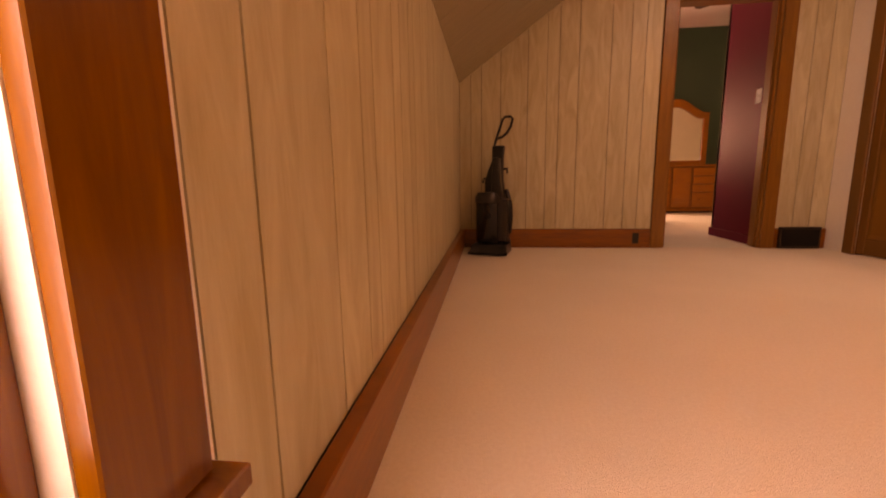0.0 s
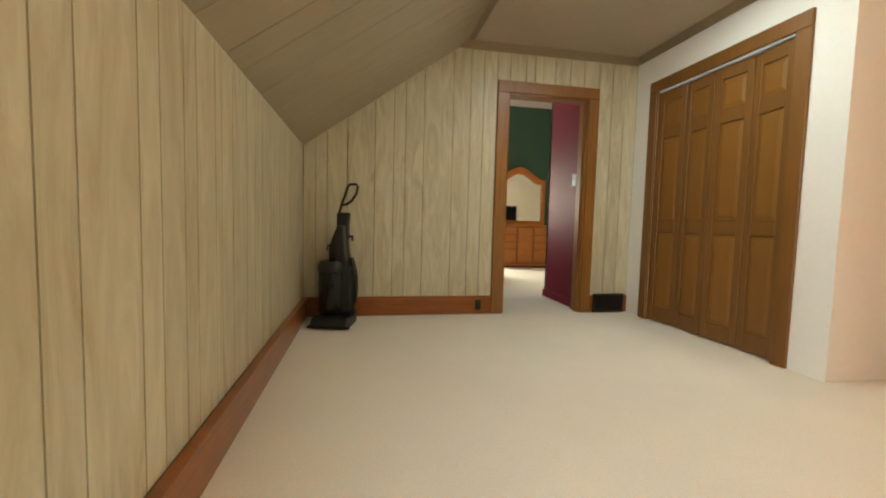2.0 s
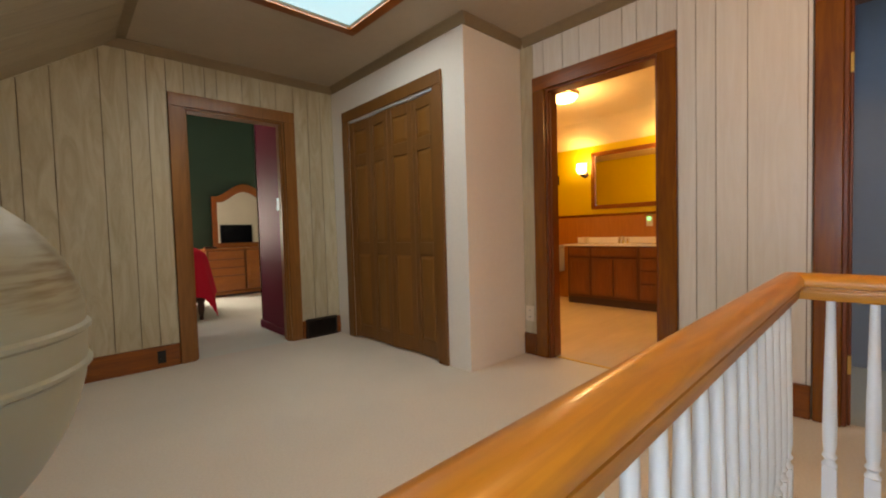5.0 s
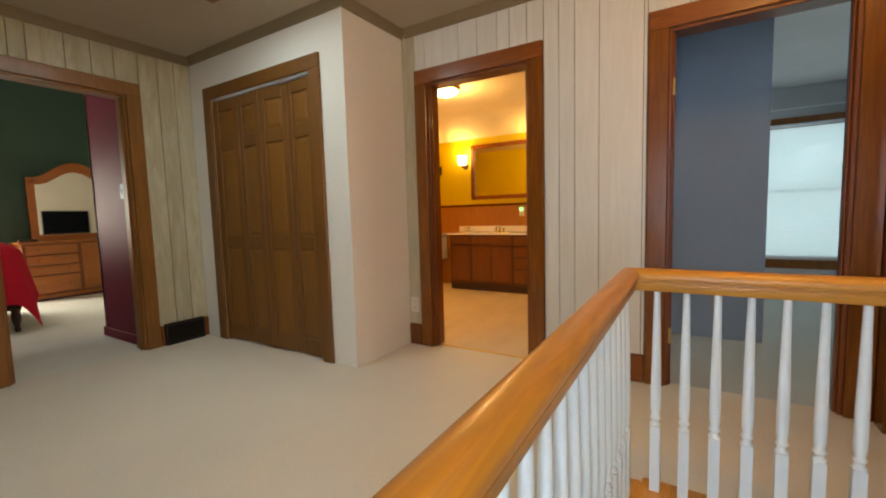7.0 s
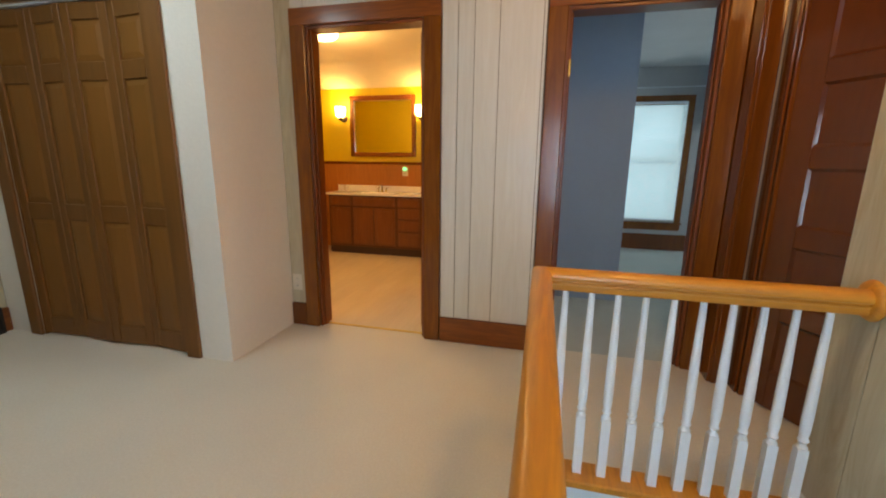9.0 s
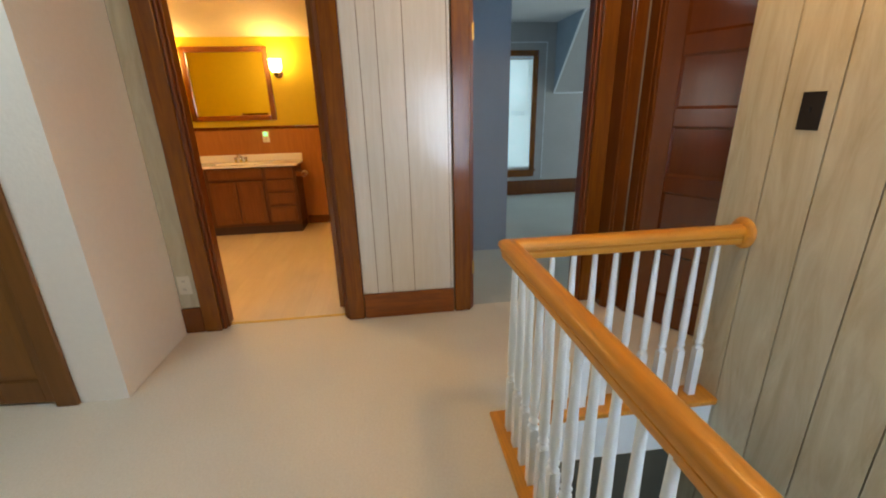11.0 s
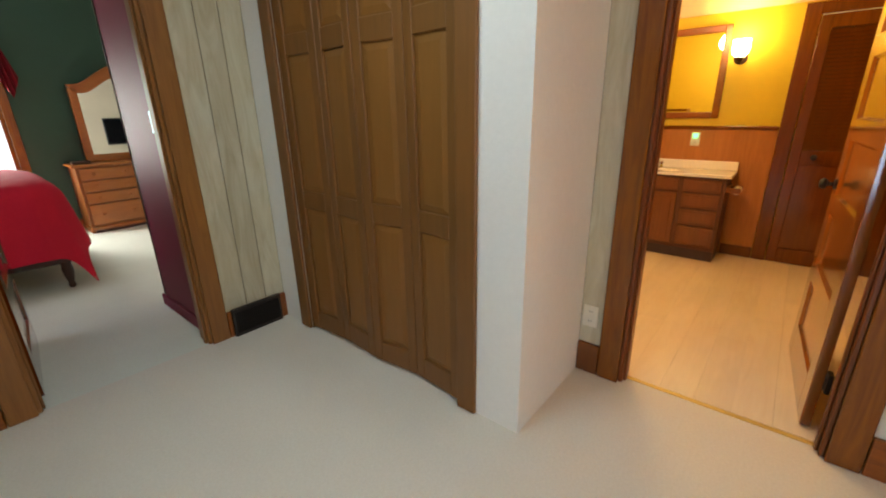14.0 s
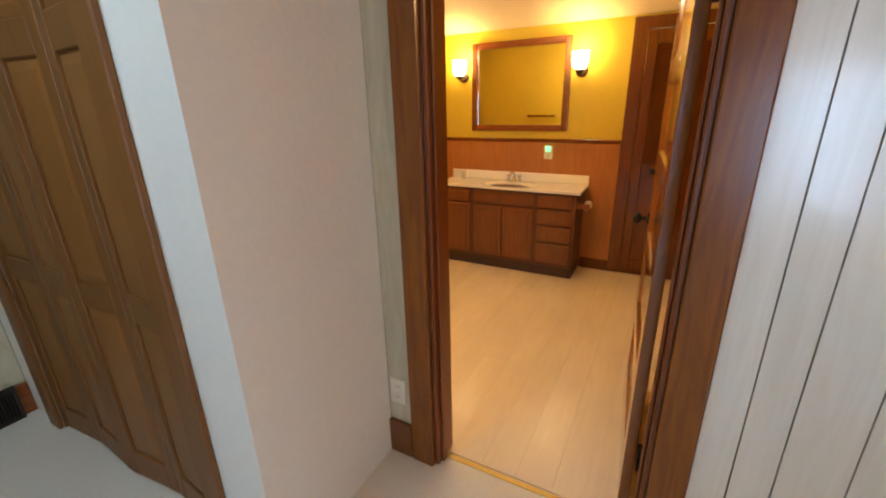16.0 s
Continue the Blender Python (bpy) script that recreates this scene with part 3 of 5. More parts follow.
def panel_door(name, w, h, material, label, rows=5, at=(0, 0, 0), angle=0, knob=True):
    """A door of level panels, hinge at the origin, running along +x, faces +-y."""
    d = thing(name, at, label, "door")
    d.rotation_euler = (0, 0, radians(angle))
    st, th = 0.11, 0.019
    boxpart("stile", (0, st, -th, th, 0.008, h), material, d, bevel=0.002)
    boxpart("stile", (w - st, w, -th, th, 0.008, h), material, d, bevel=0.002)
    ph = (h - 0.20 - 0.11 - (rows - 1) * 0.095) / rows
    z = 0.20
    boxpart("door_rail", (st, w - st, -th, th, 0.008, 0.20), material, d, bevel=0.002)
    for i in range(rows):
        boxpart("door_panel", (st, w - st, -0.008, 0.008, z, z + ph), material, d)
        bm = bmesh.new()
        for s in (-1, 1):
            q = [(st + 0.012, z + 0.012), (w - st - 0.012, z + 0.012), (w - st - 0.012, z + ph - 0.012), (st + 0.012, z + ph - 0.012)]
            q0 = [(st, z), (w - st, z), (w - st, z + ph), (st, z + ph)]
            A = [bm.verts.new((u, s * 0.017, v)) for u, v in q0]
            B = [bm.verts.new((u, s * 0.008, v)) for u, v in q]
            for k in range(4):
                bm.faces.new((A[k], A[(k + 1) % 4], B[(k + 1) % 4], B[k]))
        part("panel_moulding", bm, material, d)
        z += ph
        zt = z + 0.095 if i < rows - 1 else h
        boxpart("door_rail", (st, w - st, -th, th, z, zt), material, d, bevel=0.002)
        z = zt
    if knob:
        for s in (-1, 1):
            bm = bmesh.new()
            lathe(bm, (w - 0.06, s * th, 0.96), [(0.026, 0), (0.026, s * 0.006), (0.009, s * 0.01), (0.009, s * 0.03), (0.024, s * 0.038), (0.027, s * 0.05), (0.018, s * 0.062), (0.004, s * 0.065)], 14, "y")
            part("door_knob", bm, BLACKM, d, "dark round door knob", smooth=True)
    return d


bd = panel_door("door_bath", 0.76, 2.0, BATHDOOR, "glossy varnished panelled bathroom door standing open", at=(XE + T + 0.052, 1.952, 0), angle=4.0)
for z in (0.25, 1.75):
    h = boxpart("hinge", (-0.042, 0.004, -0.036, -0.019, z - 0.045, z + 0.045), BLACKM, bd, "dark bronze door hinge", bevel=0.002)
panel_door("door_south", 0.64, 2.02, DOOR, "dark glossy five-panel door standing ajar towards the south closet", at=(4.318, 0.050, 0), angle=210.5, knob=False)
panel_door("door_bedroom", 0.78, 2.01, DOOR, "dark glossy panelled bedroom door standing open", at=(2.64, YN + T + 0.03, 0), angle=84.5)

# ---- stairs, railing, newel ----


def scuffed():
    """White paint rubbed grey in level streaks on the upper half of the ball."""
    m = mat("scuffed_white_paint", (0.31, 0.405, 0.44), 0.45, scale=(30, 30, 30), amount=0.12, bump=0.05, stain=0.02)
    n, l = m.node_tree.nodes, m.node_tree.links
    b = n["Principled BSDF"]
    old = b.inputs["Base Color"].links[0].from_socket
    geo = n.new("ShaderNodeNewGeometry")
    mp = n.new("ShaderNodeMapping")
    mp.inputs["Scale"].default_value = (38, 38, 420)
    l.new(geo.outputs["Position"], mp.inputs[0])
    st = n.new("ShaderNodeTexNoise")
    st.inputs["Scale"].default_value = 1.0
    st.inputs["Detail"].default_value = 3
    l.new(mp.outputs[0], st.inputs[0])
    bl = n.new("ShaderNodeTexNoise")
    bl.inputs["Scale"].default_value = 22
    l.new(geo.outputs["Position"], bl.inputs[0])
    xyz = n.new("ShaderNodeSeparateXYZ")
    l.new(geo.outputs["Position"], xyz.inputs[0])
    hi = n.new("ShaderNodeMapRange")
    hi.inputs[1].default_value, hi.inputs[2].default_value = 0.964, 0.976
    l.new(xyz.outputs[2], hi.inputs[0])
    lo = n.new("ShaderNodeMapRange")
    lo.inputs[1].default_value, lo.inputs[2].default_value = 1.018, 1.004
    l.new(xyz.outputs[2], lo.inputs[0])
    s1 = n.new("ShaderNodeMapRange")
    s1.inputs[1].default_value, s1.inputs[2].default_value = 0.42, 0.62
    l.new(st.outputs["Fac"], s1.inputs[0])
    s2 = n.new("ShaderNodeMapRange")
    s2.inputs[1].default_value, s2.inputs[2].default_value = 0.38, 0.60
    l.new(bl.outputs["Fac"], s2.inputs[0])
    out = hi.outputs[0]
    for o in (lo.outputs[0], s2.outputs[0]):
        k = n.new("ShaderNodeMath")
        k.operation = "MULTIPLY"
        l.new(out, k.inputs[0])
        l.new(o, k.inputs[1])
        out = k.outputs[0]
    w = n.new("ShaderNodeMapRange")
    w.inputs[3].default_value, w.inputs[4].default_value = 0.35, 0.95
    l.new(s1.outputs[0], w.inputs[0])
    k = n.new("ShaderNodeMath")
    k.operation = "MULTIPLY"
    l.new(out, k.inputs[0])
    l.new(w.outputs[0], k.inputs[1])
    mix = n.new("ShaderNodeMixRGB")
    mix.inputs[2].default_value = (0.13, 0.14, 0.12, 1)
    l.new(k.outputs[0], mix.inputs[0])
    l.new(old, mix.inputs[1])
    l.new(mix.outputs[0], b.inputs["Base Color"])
    return m


SCUFFED = scuffed()
struct("stair_landing", (XW, 1.75, YS, 0.53, -3.0, -0.57), CARPET, "carpeted stair turn", "stairs")
struct("stair_step", (XW, 1.75, 0.53, 0.83, -3.0, -0.38), CARPET, "carpeted winder step", "stairs")
struct("stair_step", (XW, 1.75, 0.83, 1.12, -3.0, -0.19), CARPET, "carpeted winder step", "stairs")
for i in range(9):
    struct("stair_step", (1.75 + 0.25 * i, 2.0 + 0.25 * i, YS, 1.0695, -3.0, -0.76 - 0.19 * i), CARPET, "carpeted stair tread", "stairs")
# lower well: darkness comes from the surface colour, not only from missing light
struct("wall_stairwell", [(1.75, 3.62, 1.07, 1.12, -3.0, -0.2), (3.62, 3.7, YS, 1.07, -3.0, -0.2)], UNLIT, "plain stairwell wall, its unlit shade put into the colour")
struct("floor_below", (XW - 0.3, 4.0, -0.1, 1.2, -3.1, -3.0), UNLIT, "floor below the stairs, coloured dark for its lack of light", "floor")
struct("stair_fascia", [(1.75, 3.44, 1.09, 1.128, -0.27, -0.021), (3.465, 3.499, YS, 1.128, -0.27, -0.021)], WHITE, "white painted stairwell fascia", "trim")
struct("stair_nosing", [(1.75, 3.53, 1.085, 1.19, -0.02, 0.014), (3.435, 3.56, YS, 1.085, -0.02, 0.014)], OAK_R, "golden wooden nosing at the edge of the stairwell", "trim", bevel=0.006)

rail = thing("stair_railing", (3.5, 1.13, 0), "golden wooden handrail on white turned balusters around the stairwell", "railing")


def rail_profile():
    h = [(0.020, 0), (0.023, 0.004), (0.023, 0.021), (0.027, 0.024), (0.027, 0.029), (0.021, 0.032), (0.021, 0.036), (0.033, 0.041), (0.035, 0.050), (0.033, 0.061), (0.026, 0.070), (0.016, 0.076), (0.006, 0.078)]
    return [(-u, v) for u, v in h[:1]] + h + [(-u, v) for u, v in h[:0:-1]]


def handrail(p0, p1, material, cap0, cap1):
    """cap: how the end is cut: +1 mitred to the left, -1 to the right, 0 square, times half a width."""
    d = (Vector(p1) - Vector(p0)).normalized()
    side = Vector((-d.y, d.x, 0))
    bm = bmesh.new()
    rings = []
    for p, cut in ((p0, cap0), (p1, cap1)):
        rings.append([bm.verts.new(Vector(p) + side * u + d * (cut * u) + Vector((0, 0, v))) for u, v in rail_profile()])
    n = len(rings[0])
    for i in range(n):
        j = (i + 1) % n
        bm.faces.new((rings[0][i], rings[0][j], rings[1][j], rings[1][i]))
    bm.faces.new(rings[0])
    bm.faces.new(rings[1][::-1])
    o = part("handrail", bm, material, rail, smooth=True)
    under(rail, o)


handrail((1.84, 1.106, 0.757), (3.493, 1.13, 0.757), OAK_R, 0, 1)
handrail((3.493, 1.13, 0.757), (3.493, YS + 0.02, 0.757), OAK_R2, -1, 0)
bm = bmesh.new()
lathe(bm, (3.493, YS + 0.001, 0.80), [(0.062, 0), (0.066, 0.006), (0.062, 0.014), (0.055, 0.018), (0.048, 0.02)], 28, "y")
under(rail, part("rosette", bm, OAK_R2, rail, "round golden wooden wall rosette", smooth=True))


def baluster(x, y, mesh=None):
    if mesh is None:
        bm = bmesh.new()
        box(bm, -0.0165, 0.0165, -0.0165, 0.0165, 0, 0.245)
        lathe(bm, (0, 0, 0), [(0.0165, 0.244), (0.019, 0.250), (0.013, 0.258), (0.012, 0.266), (0.0185, 0.275), (0.013, 0.285), (0.0165, 0.31), (0.0172, 0.36), (0.0158, 0.48), (0.0125, 0.64), (0.0105, 0.752)], 10)
        o = part("baluster", bm, WHITE, rail, "white turned wooden baluster", smooth=True)
        mesh = o.data
    else:
        o = new("baluster", mesh)
        o.parent = rail
        o["label"] = "white turned wooden baluster"
    under(rail, o)
    o.location = (x, y, 0.014)
    return mesh


bmsh = None
for i in range(10):
    bmsh = baluster(3.5, 1.04 - i * 0.0899, bmsh)
for i in range(18):
    baluster(3.41 - i * 0.0899, 1.13, bmsh)

newel = thing("newel_post", (1.796, 1.124, 0), "white painted newel post with a large scuffed ball finial", "newel post")
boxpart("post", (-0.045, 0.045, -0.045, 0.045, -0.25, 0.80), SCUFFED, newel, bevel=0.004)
bm = bmesh.new()
R, cz = 0.0567, 0.958
prof = [(0.044, 0.795), (0.050, 0.808), (0.055, 0.820), (0.057, 0.832), (0.055, 0.843), (0.049, 0.853), (0.038, 0.865), (0.027, 0.876), (0.0215, 0.884), (0.0235, 0.887), (0.0235, 0.890), (0.0215, 0.8925)]
for k in range(2, 33):
    a = -math.pi / 2 + math.pi * k / 33
    r_, z_ = R * math.cos(a), cz + R * math.sin(a) * (1.22 if a < 0 else 1.0)
    if z_ > 0.8945 and (a > 0 or r_ > 0.0225):
        prof.append((r_, z_))
prof.append((0.002, cz + R))
RB = cz - 0.0045
prof = [p for p in prof if not (RB - 0.009 < p[1] < RB + 0.009)]
i = next(k for k, p in enumerate(prof) if p[1] > RB - 0.002 and k > 12)
prof[i:i] = [(R - 0.0012, RB - 0.0080), (R + 0.0004, RB - 0.0070), (R + 0.0004, RB - 0.0058), (R - 0.0008, RB - 0.0048), (R - 0.0006, RB + 0.0048), (R + 0.0006, RB + 0.0058), (R + 0.0005, RB + 0.0072), (R - 0.0008, RB + 0.0082)]
lathe(bm, (0, 0, 0), prof, 48)
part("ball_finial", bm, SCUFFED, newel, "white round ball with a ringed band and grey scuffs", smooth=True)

# ---- stair window ----


def sash_window(name, axis, plane, a0, a1, z0, z1, into, label, glass, trim_mat, casing_w=0.09, sill=True, meet=None):
    """A double-hung window in a wall. into: +1 or -1, towards the room along the axis."""
    w = thing(name, (plane, (a0 + a1) / 2, z0) if axis == "x" else ((a0 + a1) / 2, plane, z0), label, "window")
    w["kind"] = "structure"

    def b(nm, u0, u1, v0, v1, zz0, zz1, m, lab=""):
        v0, v1 = plane + into * v0, plane + into * v1
        v0, v1 = min(v0, v1), max(v0, v1)
        d = (v0, v1, u0, u1, zz0, zz1) if axis == "x" else (u0, u1, v0, v1, zz0, zz1)
        o = boxpart(nm, d, m, w, lab, bevel=0.002)
        under(w, o)
        return o
    cw = casing_w
    b("window_casing", a0 - cw, a0, 0.001, 0.022, z0 - 0.02, z1 + cw, trim_mat)
    b("window_casing", a1, a1 + cw, 0.001, 0.022, z0 - 0.02, z1 + cw, trim_mat)
    b("window_casing", a0, a1, 0.001, 0.022, z1, z1 + cw, trim_mat)
    if sill:
        b("window_sill", a0 - cw - 0.015, a1 + cw + 0.015, 0.001, 0.05, z0 - 0.045, z0 - 0.021, trim_mat)
        b("window_apron", a0 - cw, a1 + cw, 0.001, 0.018, z0 - 0.13, z0 - 0.046, trim_mat)
    zm = meet or (z0 + z1) / 2
    for (s0, s1, off) in ((zm, z1, -0.085), (z0, zm + 0.03, -0.055)):
        b("sash", a0, a0 + 0.04, off, off + 0.03, s0, s1, trim_mat)
        b("sash", a1 - 0.04, a1, off, off + 0.03, s0, s1, trim_mat)
        b("sash", a0 + 0.04, a1 - 0.04, off, off + 0.03, s0, s0 + 0.04, trim_mat)
        b("sash", a0 + 0.04, a1 - 0.04, off, off + 0.03, s1 - 0.04, s1, trim_mat)
        b("pane", a0 + 0.04, a1 - 0.04, off + 0.012, off + 0.018, s0 + 0.04, s1 - 0.04, glass, "bright daylit pane").visible_shadow = glass is not PANE_BED
    return w


sash_window("window_stair", "x", XW, 0.36, 1.14, 0.375, 1.75, 1, "stained wooden double-hung window above the stairs", PANE_STAIR, TRIM, 0.105)

# ---- skylight ----
struct("skylight_shaft", [(SKX0 - 0.02, SKX0, SKY0, SKY1, CZ + 0.101, 2.85), (SKX1, SKX1 + 0.02, SKY0, SKY1, CZ + 0.101, 2.85), (SKX0 - 0.02, SKX1 + 0.02, SKY0 - 0.02, SKY0, CZ + 0.101, 2.85), (SKX0 - 0.02, SKX1 + 0.02, SKY1, SKY1 + 0.02, CZ + 0.101, 2.85)], WALLW, "white skylight shaft", "skylight")
sk = thing("skylight", (3.02, 3.275, CZ), "square skylight with a brown wooden frame", "skylight")
sk["kind"] = "structure"
for d in ((2.54, 3.50, 2.93, SKY0, CZ - 0.02, CZ - 0.001), (2.54, 3.50, SKY1, 3.62, CZ - 0.02, CZ - 0.001), (2.54, SKX0, SKY0, SKY1, CZ - 0.02, CZ - 0.001), (SKX1, 3.50, SKY0, SKY1, CZ - 0.02, CZ - 0.001)):
    under(sk, boxpart("skylight_frame", d, TRIM_H, sk, bevel=0.003))
under(sk, boxpart("skylight_pane", (SKX0, SKX1, SKY0, SKY1, CZ + 0.014, CZ + 0.024), SKYPANE, sk, "milky blue-white pane"))

# ---- bedroom ----
BN, BZ = 9.05, 3.16
struct("wall_bedroom_north", [(0.3, 2.35, BN, BN + T, 0, BZ), (2.35, 3.22, BN, BN + T, 0, 0.62), (2.35, 3.22, BN, BN + T, 2.08, BZ), (3.22, 7.4, BN, BN + T, 0, BZ)], GREEN, "dark green painted wall with a window")
struct("wall_bedroom_west", [(0.3, 0.4, YN + T, 6.0, 0, BZ), (0.3, 0.4, 6.9, BN, 0, BZ), (0.3, 0.4, 6.0, 6.9, 0, 0.62), (0.3, 0.4, 6.0, 6.9, 2.08, BZ)], CREAMW, "plain cream bedroom wall")
struct("wall_bedroom_east", (7.3, 7.4, 5.64, BN, 0, BZ), CREAMW, "plain cream bedroom wall")
struct("wall_bedroom_south", [(0.3, 2.6, YN + T, YN + T + 0.012, 0, BZ), (2.6, 3.43, YN + T, YN + T + 0.012, 2.04, BZ)], CREAMW, "plain cream wall around the doorway")
struct("wall_bedroom_block", (3.45, 3.47, YN + T + 0.013, 5.638, 0, BZ), MAROON, "glossy maroon painted wall beside the doorway")
struct("wall_bedroom_return", (3.45, 7.3, 5.60, 5.64, 0, BZ), CREAMW, "plain cream wall that faces the dresser")
struct("ceiling_bedroom", (0.3, 7.4, YN + 0.05, BN + 0.1, BZ, BZ + 0.1), WHITEC, "white bedroom ceiling", "ceiling")
tagged(boxpart("baseboard", (3.435, 3.45, YN + T + 0.013, 5.655, 0.001, 0.085), MAROON, bevel=0.004), "maroon painted baseboard", "baseboard", kind="structure")
tagged(boxpart("baseboard", (3.3, 7.3, BN - 0.015, BN, 0.001, 0.12), TRIM_H, bevel=0.004), "stained wooden baseboard", "baseboard", kind="structure")
sash_window("window_bedroom", "y", BN, 2.35, 3.22, 0.62, 2.08, -1, "wooden double-hung bedroom window in bright daylight", PANE_BED, TRIM, 0.08, meet=1.47)
# west window is an addition out of view that serves as fill light
sash_window("window_bedroom_side", "x", 0.4, 6.0, 6.9, 0.62, 2.08, 1, "unseen wooden double-hung side window added to light the bedroom", PANE_FILL_SIDE, TRIM, 0.08, meet=1.47)
sh = thing("roller_shade", (2.785, BN - 0.03, 2.08), "cream roller shade pulled down a little way", "window shade")
under(sh, boxpart("shade", (2.37, 3.20, BN - 0.045, BN - 0.042, 1.80, 2.07), SHADE, sh))
bm = bmesh.new()
tube(bm, [(2.36, BN - 0.04, 2.06), (3.21, BN - 0.04, 2.06)], 0.018, 10)
under(sh, part("roller", bm, SHADE, sh, smooth=True))


def swag():
    """A draped cloth on a rod: a scalloped valance and a hanging tail on each side."""
    s = thing("window_swag", (2.785, BN - 0.09, 2.15), "burgundy cloth swag draped on a wooden rod", "curtain")
    bm = bmesh.new()
    tube(bm, [(2.20, BN - 0.09, 2.16), (3.38, BN - 0.09, 2.16)], 0.014, 10)
    under(s, part("rod", bm, DARKW, s, "dark wooden curtain rod", smooth=True))
    for x in (2.26, 3.32):
        under(s, boxpart("rod_bracket", (x - 0.01, x + 0.01, BN - 0.10, BN, 2.145, 2.17), DARKW, s))
    bm = bmesh.new()
    nu, nv = 44, 8
    g = []
    for i in range(nu + 1):
        u = i / nu
        col = []
        for j in range(nv + 1):
            v = j / nv
            drop = 0.05 + 0.12 * math.sin(math.pi * u) ** 0.8
            x = 2.24 + 1.10 * u
            z = 2.185 - 0.09 * math.sin(math.pi * u) - drop * v
            y = BN - 0.105 - 0.020 * math.sin(v * 14 + 3 * math.sin(math.pi * u)) - 0.03 * math.sin(math.pi * v)
            col.append(bm.verts.new((x, y, z)))
        g.append(col)
    for i in range(nu):
        for j in range(nv):
            bm.faces.new((g[i][j], g[i + 1][j], g[i + 1][j + 1], g[i][j + 1]))
    bmesh.ops.solidify(bm, geom=bm.faces[:], thickness=0.006)
    under(s, part("drape", bm, REDD, s, smooth=True))
    for sx, x0 in ((1, 3.28), (-1, 2.30)):
        bm = bmesh.new()
        g = []
        for i in range(25):
            u = i / 24
            col = []
            for j in range(13):
                v = j / 12
                x = x0 + sx * (-0.04 + 0.16 * u * (0.55 + 0.45 * v) + 0.03 * v)
                y = BN - 0.10 - 0.022 * math.sin(u * 24)
                z = 2.18 - v * (0.42 + 0.20 * (1 - abs(2 * u - 0.9)))
                col.append(bm.verts.new((x, y, z)))
            g.append(col)
        for i in range(24):
            for j in range(12):
                bm.faces.new((g[i][j], g[i + 1][j], g[i + 1][j + 1], g[i][j + 1]))
        bmesh.ops.solidify(bm, geom=bm.faces[:], thickness=0.005)
        under(s, part("tail", bm, REDD, s, "hanging burgundy tail of the swag", smooth=True))


swag()


def dresser():
    x0, x1, y0, y1, h = 3.60, 5.10, 8.60, 9.02, 0.82
    d = thing("dresser", ((x0 + x1) / 2, (y0 + y1) / 2, 0), "golden pine dresser with drawers and a middle door, standing on carpet", "dresser")
    p = [boxpart("body", (x0 + 0.02, x1 - 0.02, y0 + 0.02, y1, 0.07, h - 0.03), PINE_D, d, "pine carcass, darkened for the shade between its drawers", bevel=0.004),
         boxpart("base", (x0 + 0.01, x1 - 0.01, y0 + 0.01, y1, 0.0, 0.07), PINE, d, bevel=0.008),
         boxpart("top", (x0 - 0.015, x1 + 0.015, y0 - 0.015, y1 + 0.005, h - 0.03, h), PINE, d, bevel=0.008, segs=2),
         # dark strip stands in for the shadow at the foot of the base
         boxpart("kick_shadow", (x0 + 0.05, x1 - 0.05, y0 + 0.004, y0 + 0.012, 0.0, 0.03), DARKW, d)]
    cols = ((x0 + 0.05, 4.20), (4.24, 4.53), (4.57, x1 - 0.05))
    for k, (a, b) in enumerate(cols):
        rows = [(0.64, 0.77), (0.50, 0.62), (0.36, 0.48), (0.10, 0.34)] if k != 1 else [(0.10, 0.77)]
        for z0, z1 in rows:
            front = boxpart("drawer" if k != 1 else "cabinet_door", (a, b, y0, y0 + 0.02, z0, z1), PINE, d, bevel=0.006, segs=2)
            p.append(front)
            if k == 1:
                p.append(boxpart("door_panel", (a + 0.05, b - 0.05, y0 - 0.004, y0 + 0.001, z0 + 0.06, z1 - 0.06), PINE, d, bevel=0.004))
                ks = [(b - 0.03, 0.5)]
            else:
                ks = [(a + (b - a) * 0.22, (z0 + z1) / 2), (a + (b - a) * 0.78, (z0 + z1) / 2)]
            for kx, kz in ks:
                bm = bmesh.new()
                lathe(bm, (kx, y0, kz), [(0.006, 0), (0.006, -0.012), (0.016, -0.018), (0.017, -0.024), (0.010, -0.030)], 10, "y")
                p.append(part("drawer_knob", bm, PINE, d, "round wooden knob", smooth=True))
    under(d, *p)
    m = thing("dresser_mirror", (4.36, 8.98, h), "arched pine framed mirror standing on the dresser", "mirror")
    cx, hw, zs, zt = 4.36, 0.55, 1.70, 1.94

    def arch(w, rise, base, n=18):
        pts = []
        for i in range(n + 1):
            u = -1 + 2 * i / n
            shoulder = 0.0 if abs(u) > 0.86 else rise * (0.5 + 0.5 * math.cos(math.pi * u / 0.86)) ** 0.75
            pts.append((cx + w * u, base + shoulder))
        return pts
    out, inn = arch(hw, 0.24, zs), arch(hw - 0.085, 0.20, zs - 0.075)
    bm = bmesh.new()
    ya, yb = 8.945, 8.99
    for a, b, c, e in zip(out, out[1:], inn, inn[1:]):
        slab(bm, [c, e, b, a], "y", ya, yb)
    under(m, part("frame_arch", bm, PINE, m, "carved arched top of the frame", bevel=0.0))
    bm = bmesh.new()
    for a, b in zip(out, out[1:]):
        slab(bm, [a, b, (b[0], b[1] + 0.022), (a[0], a[1] + 0.022)], "y", ya - 0.014, yb)
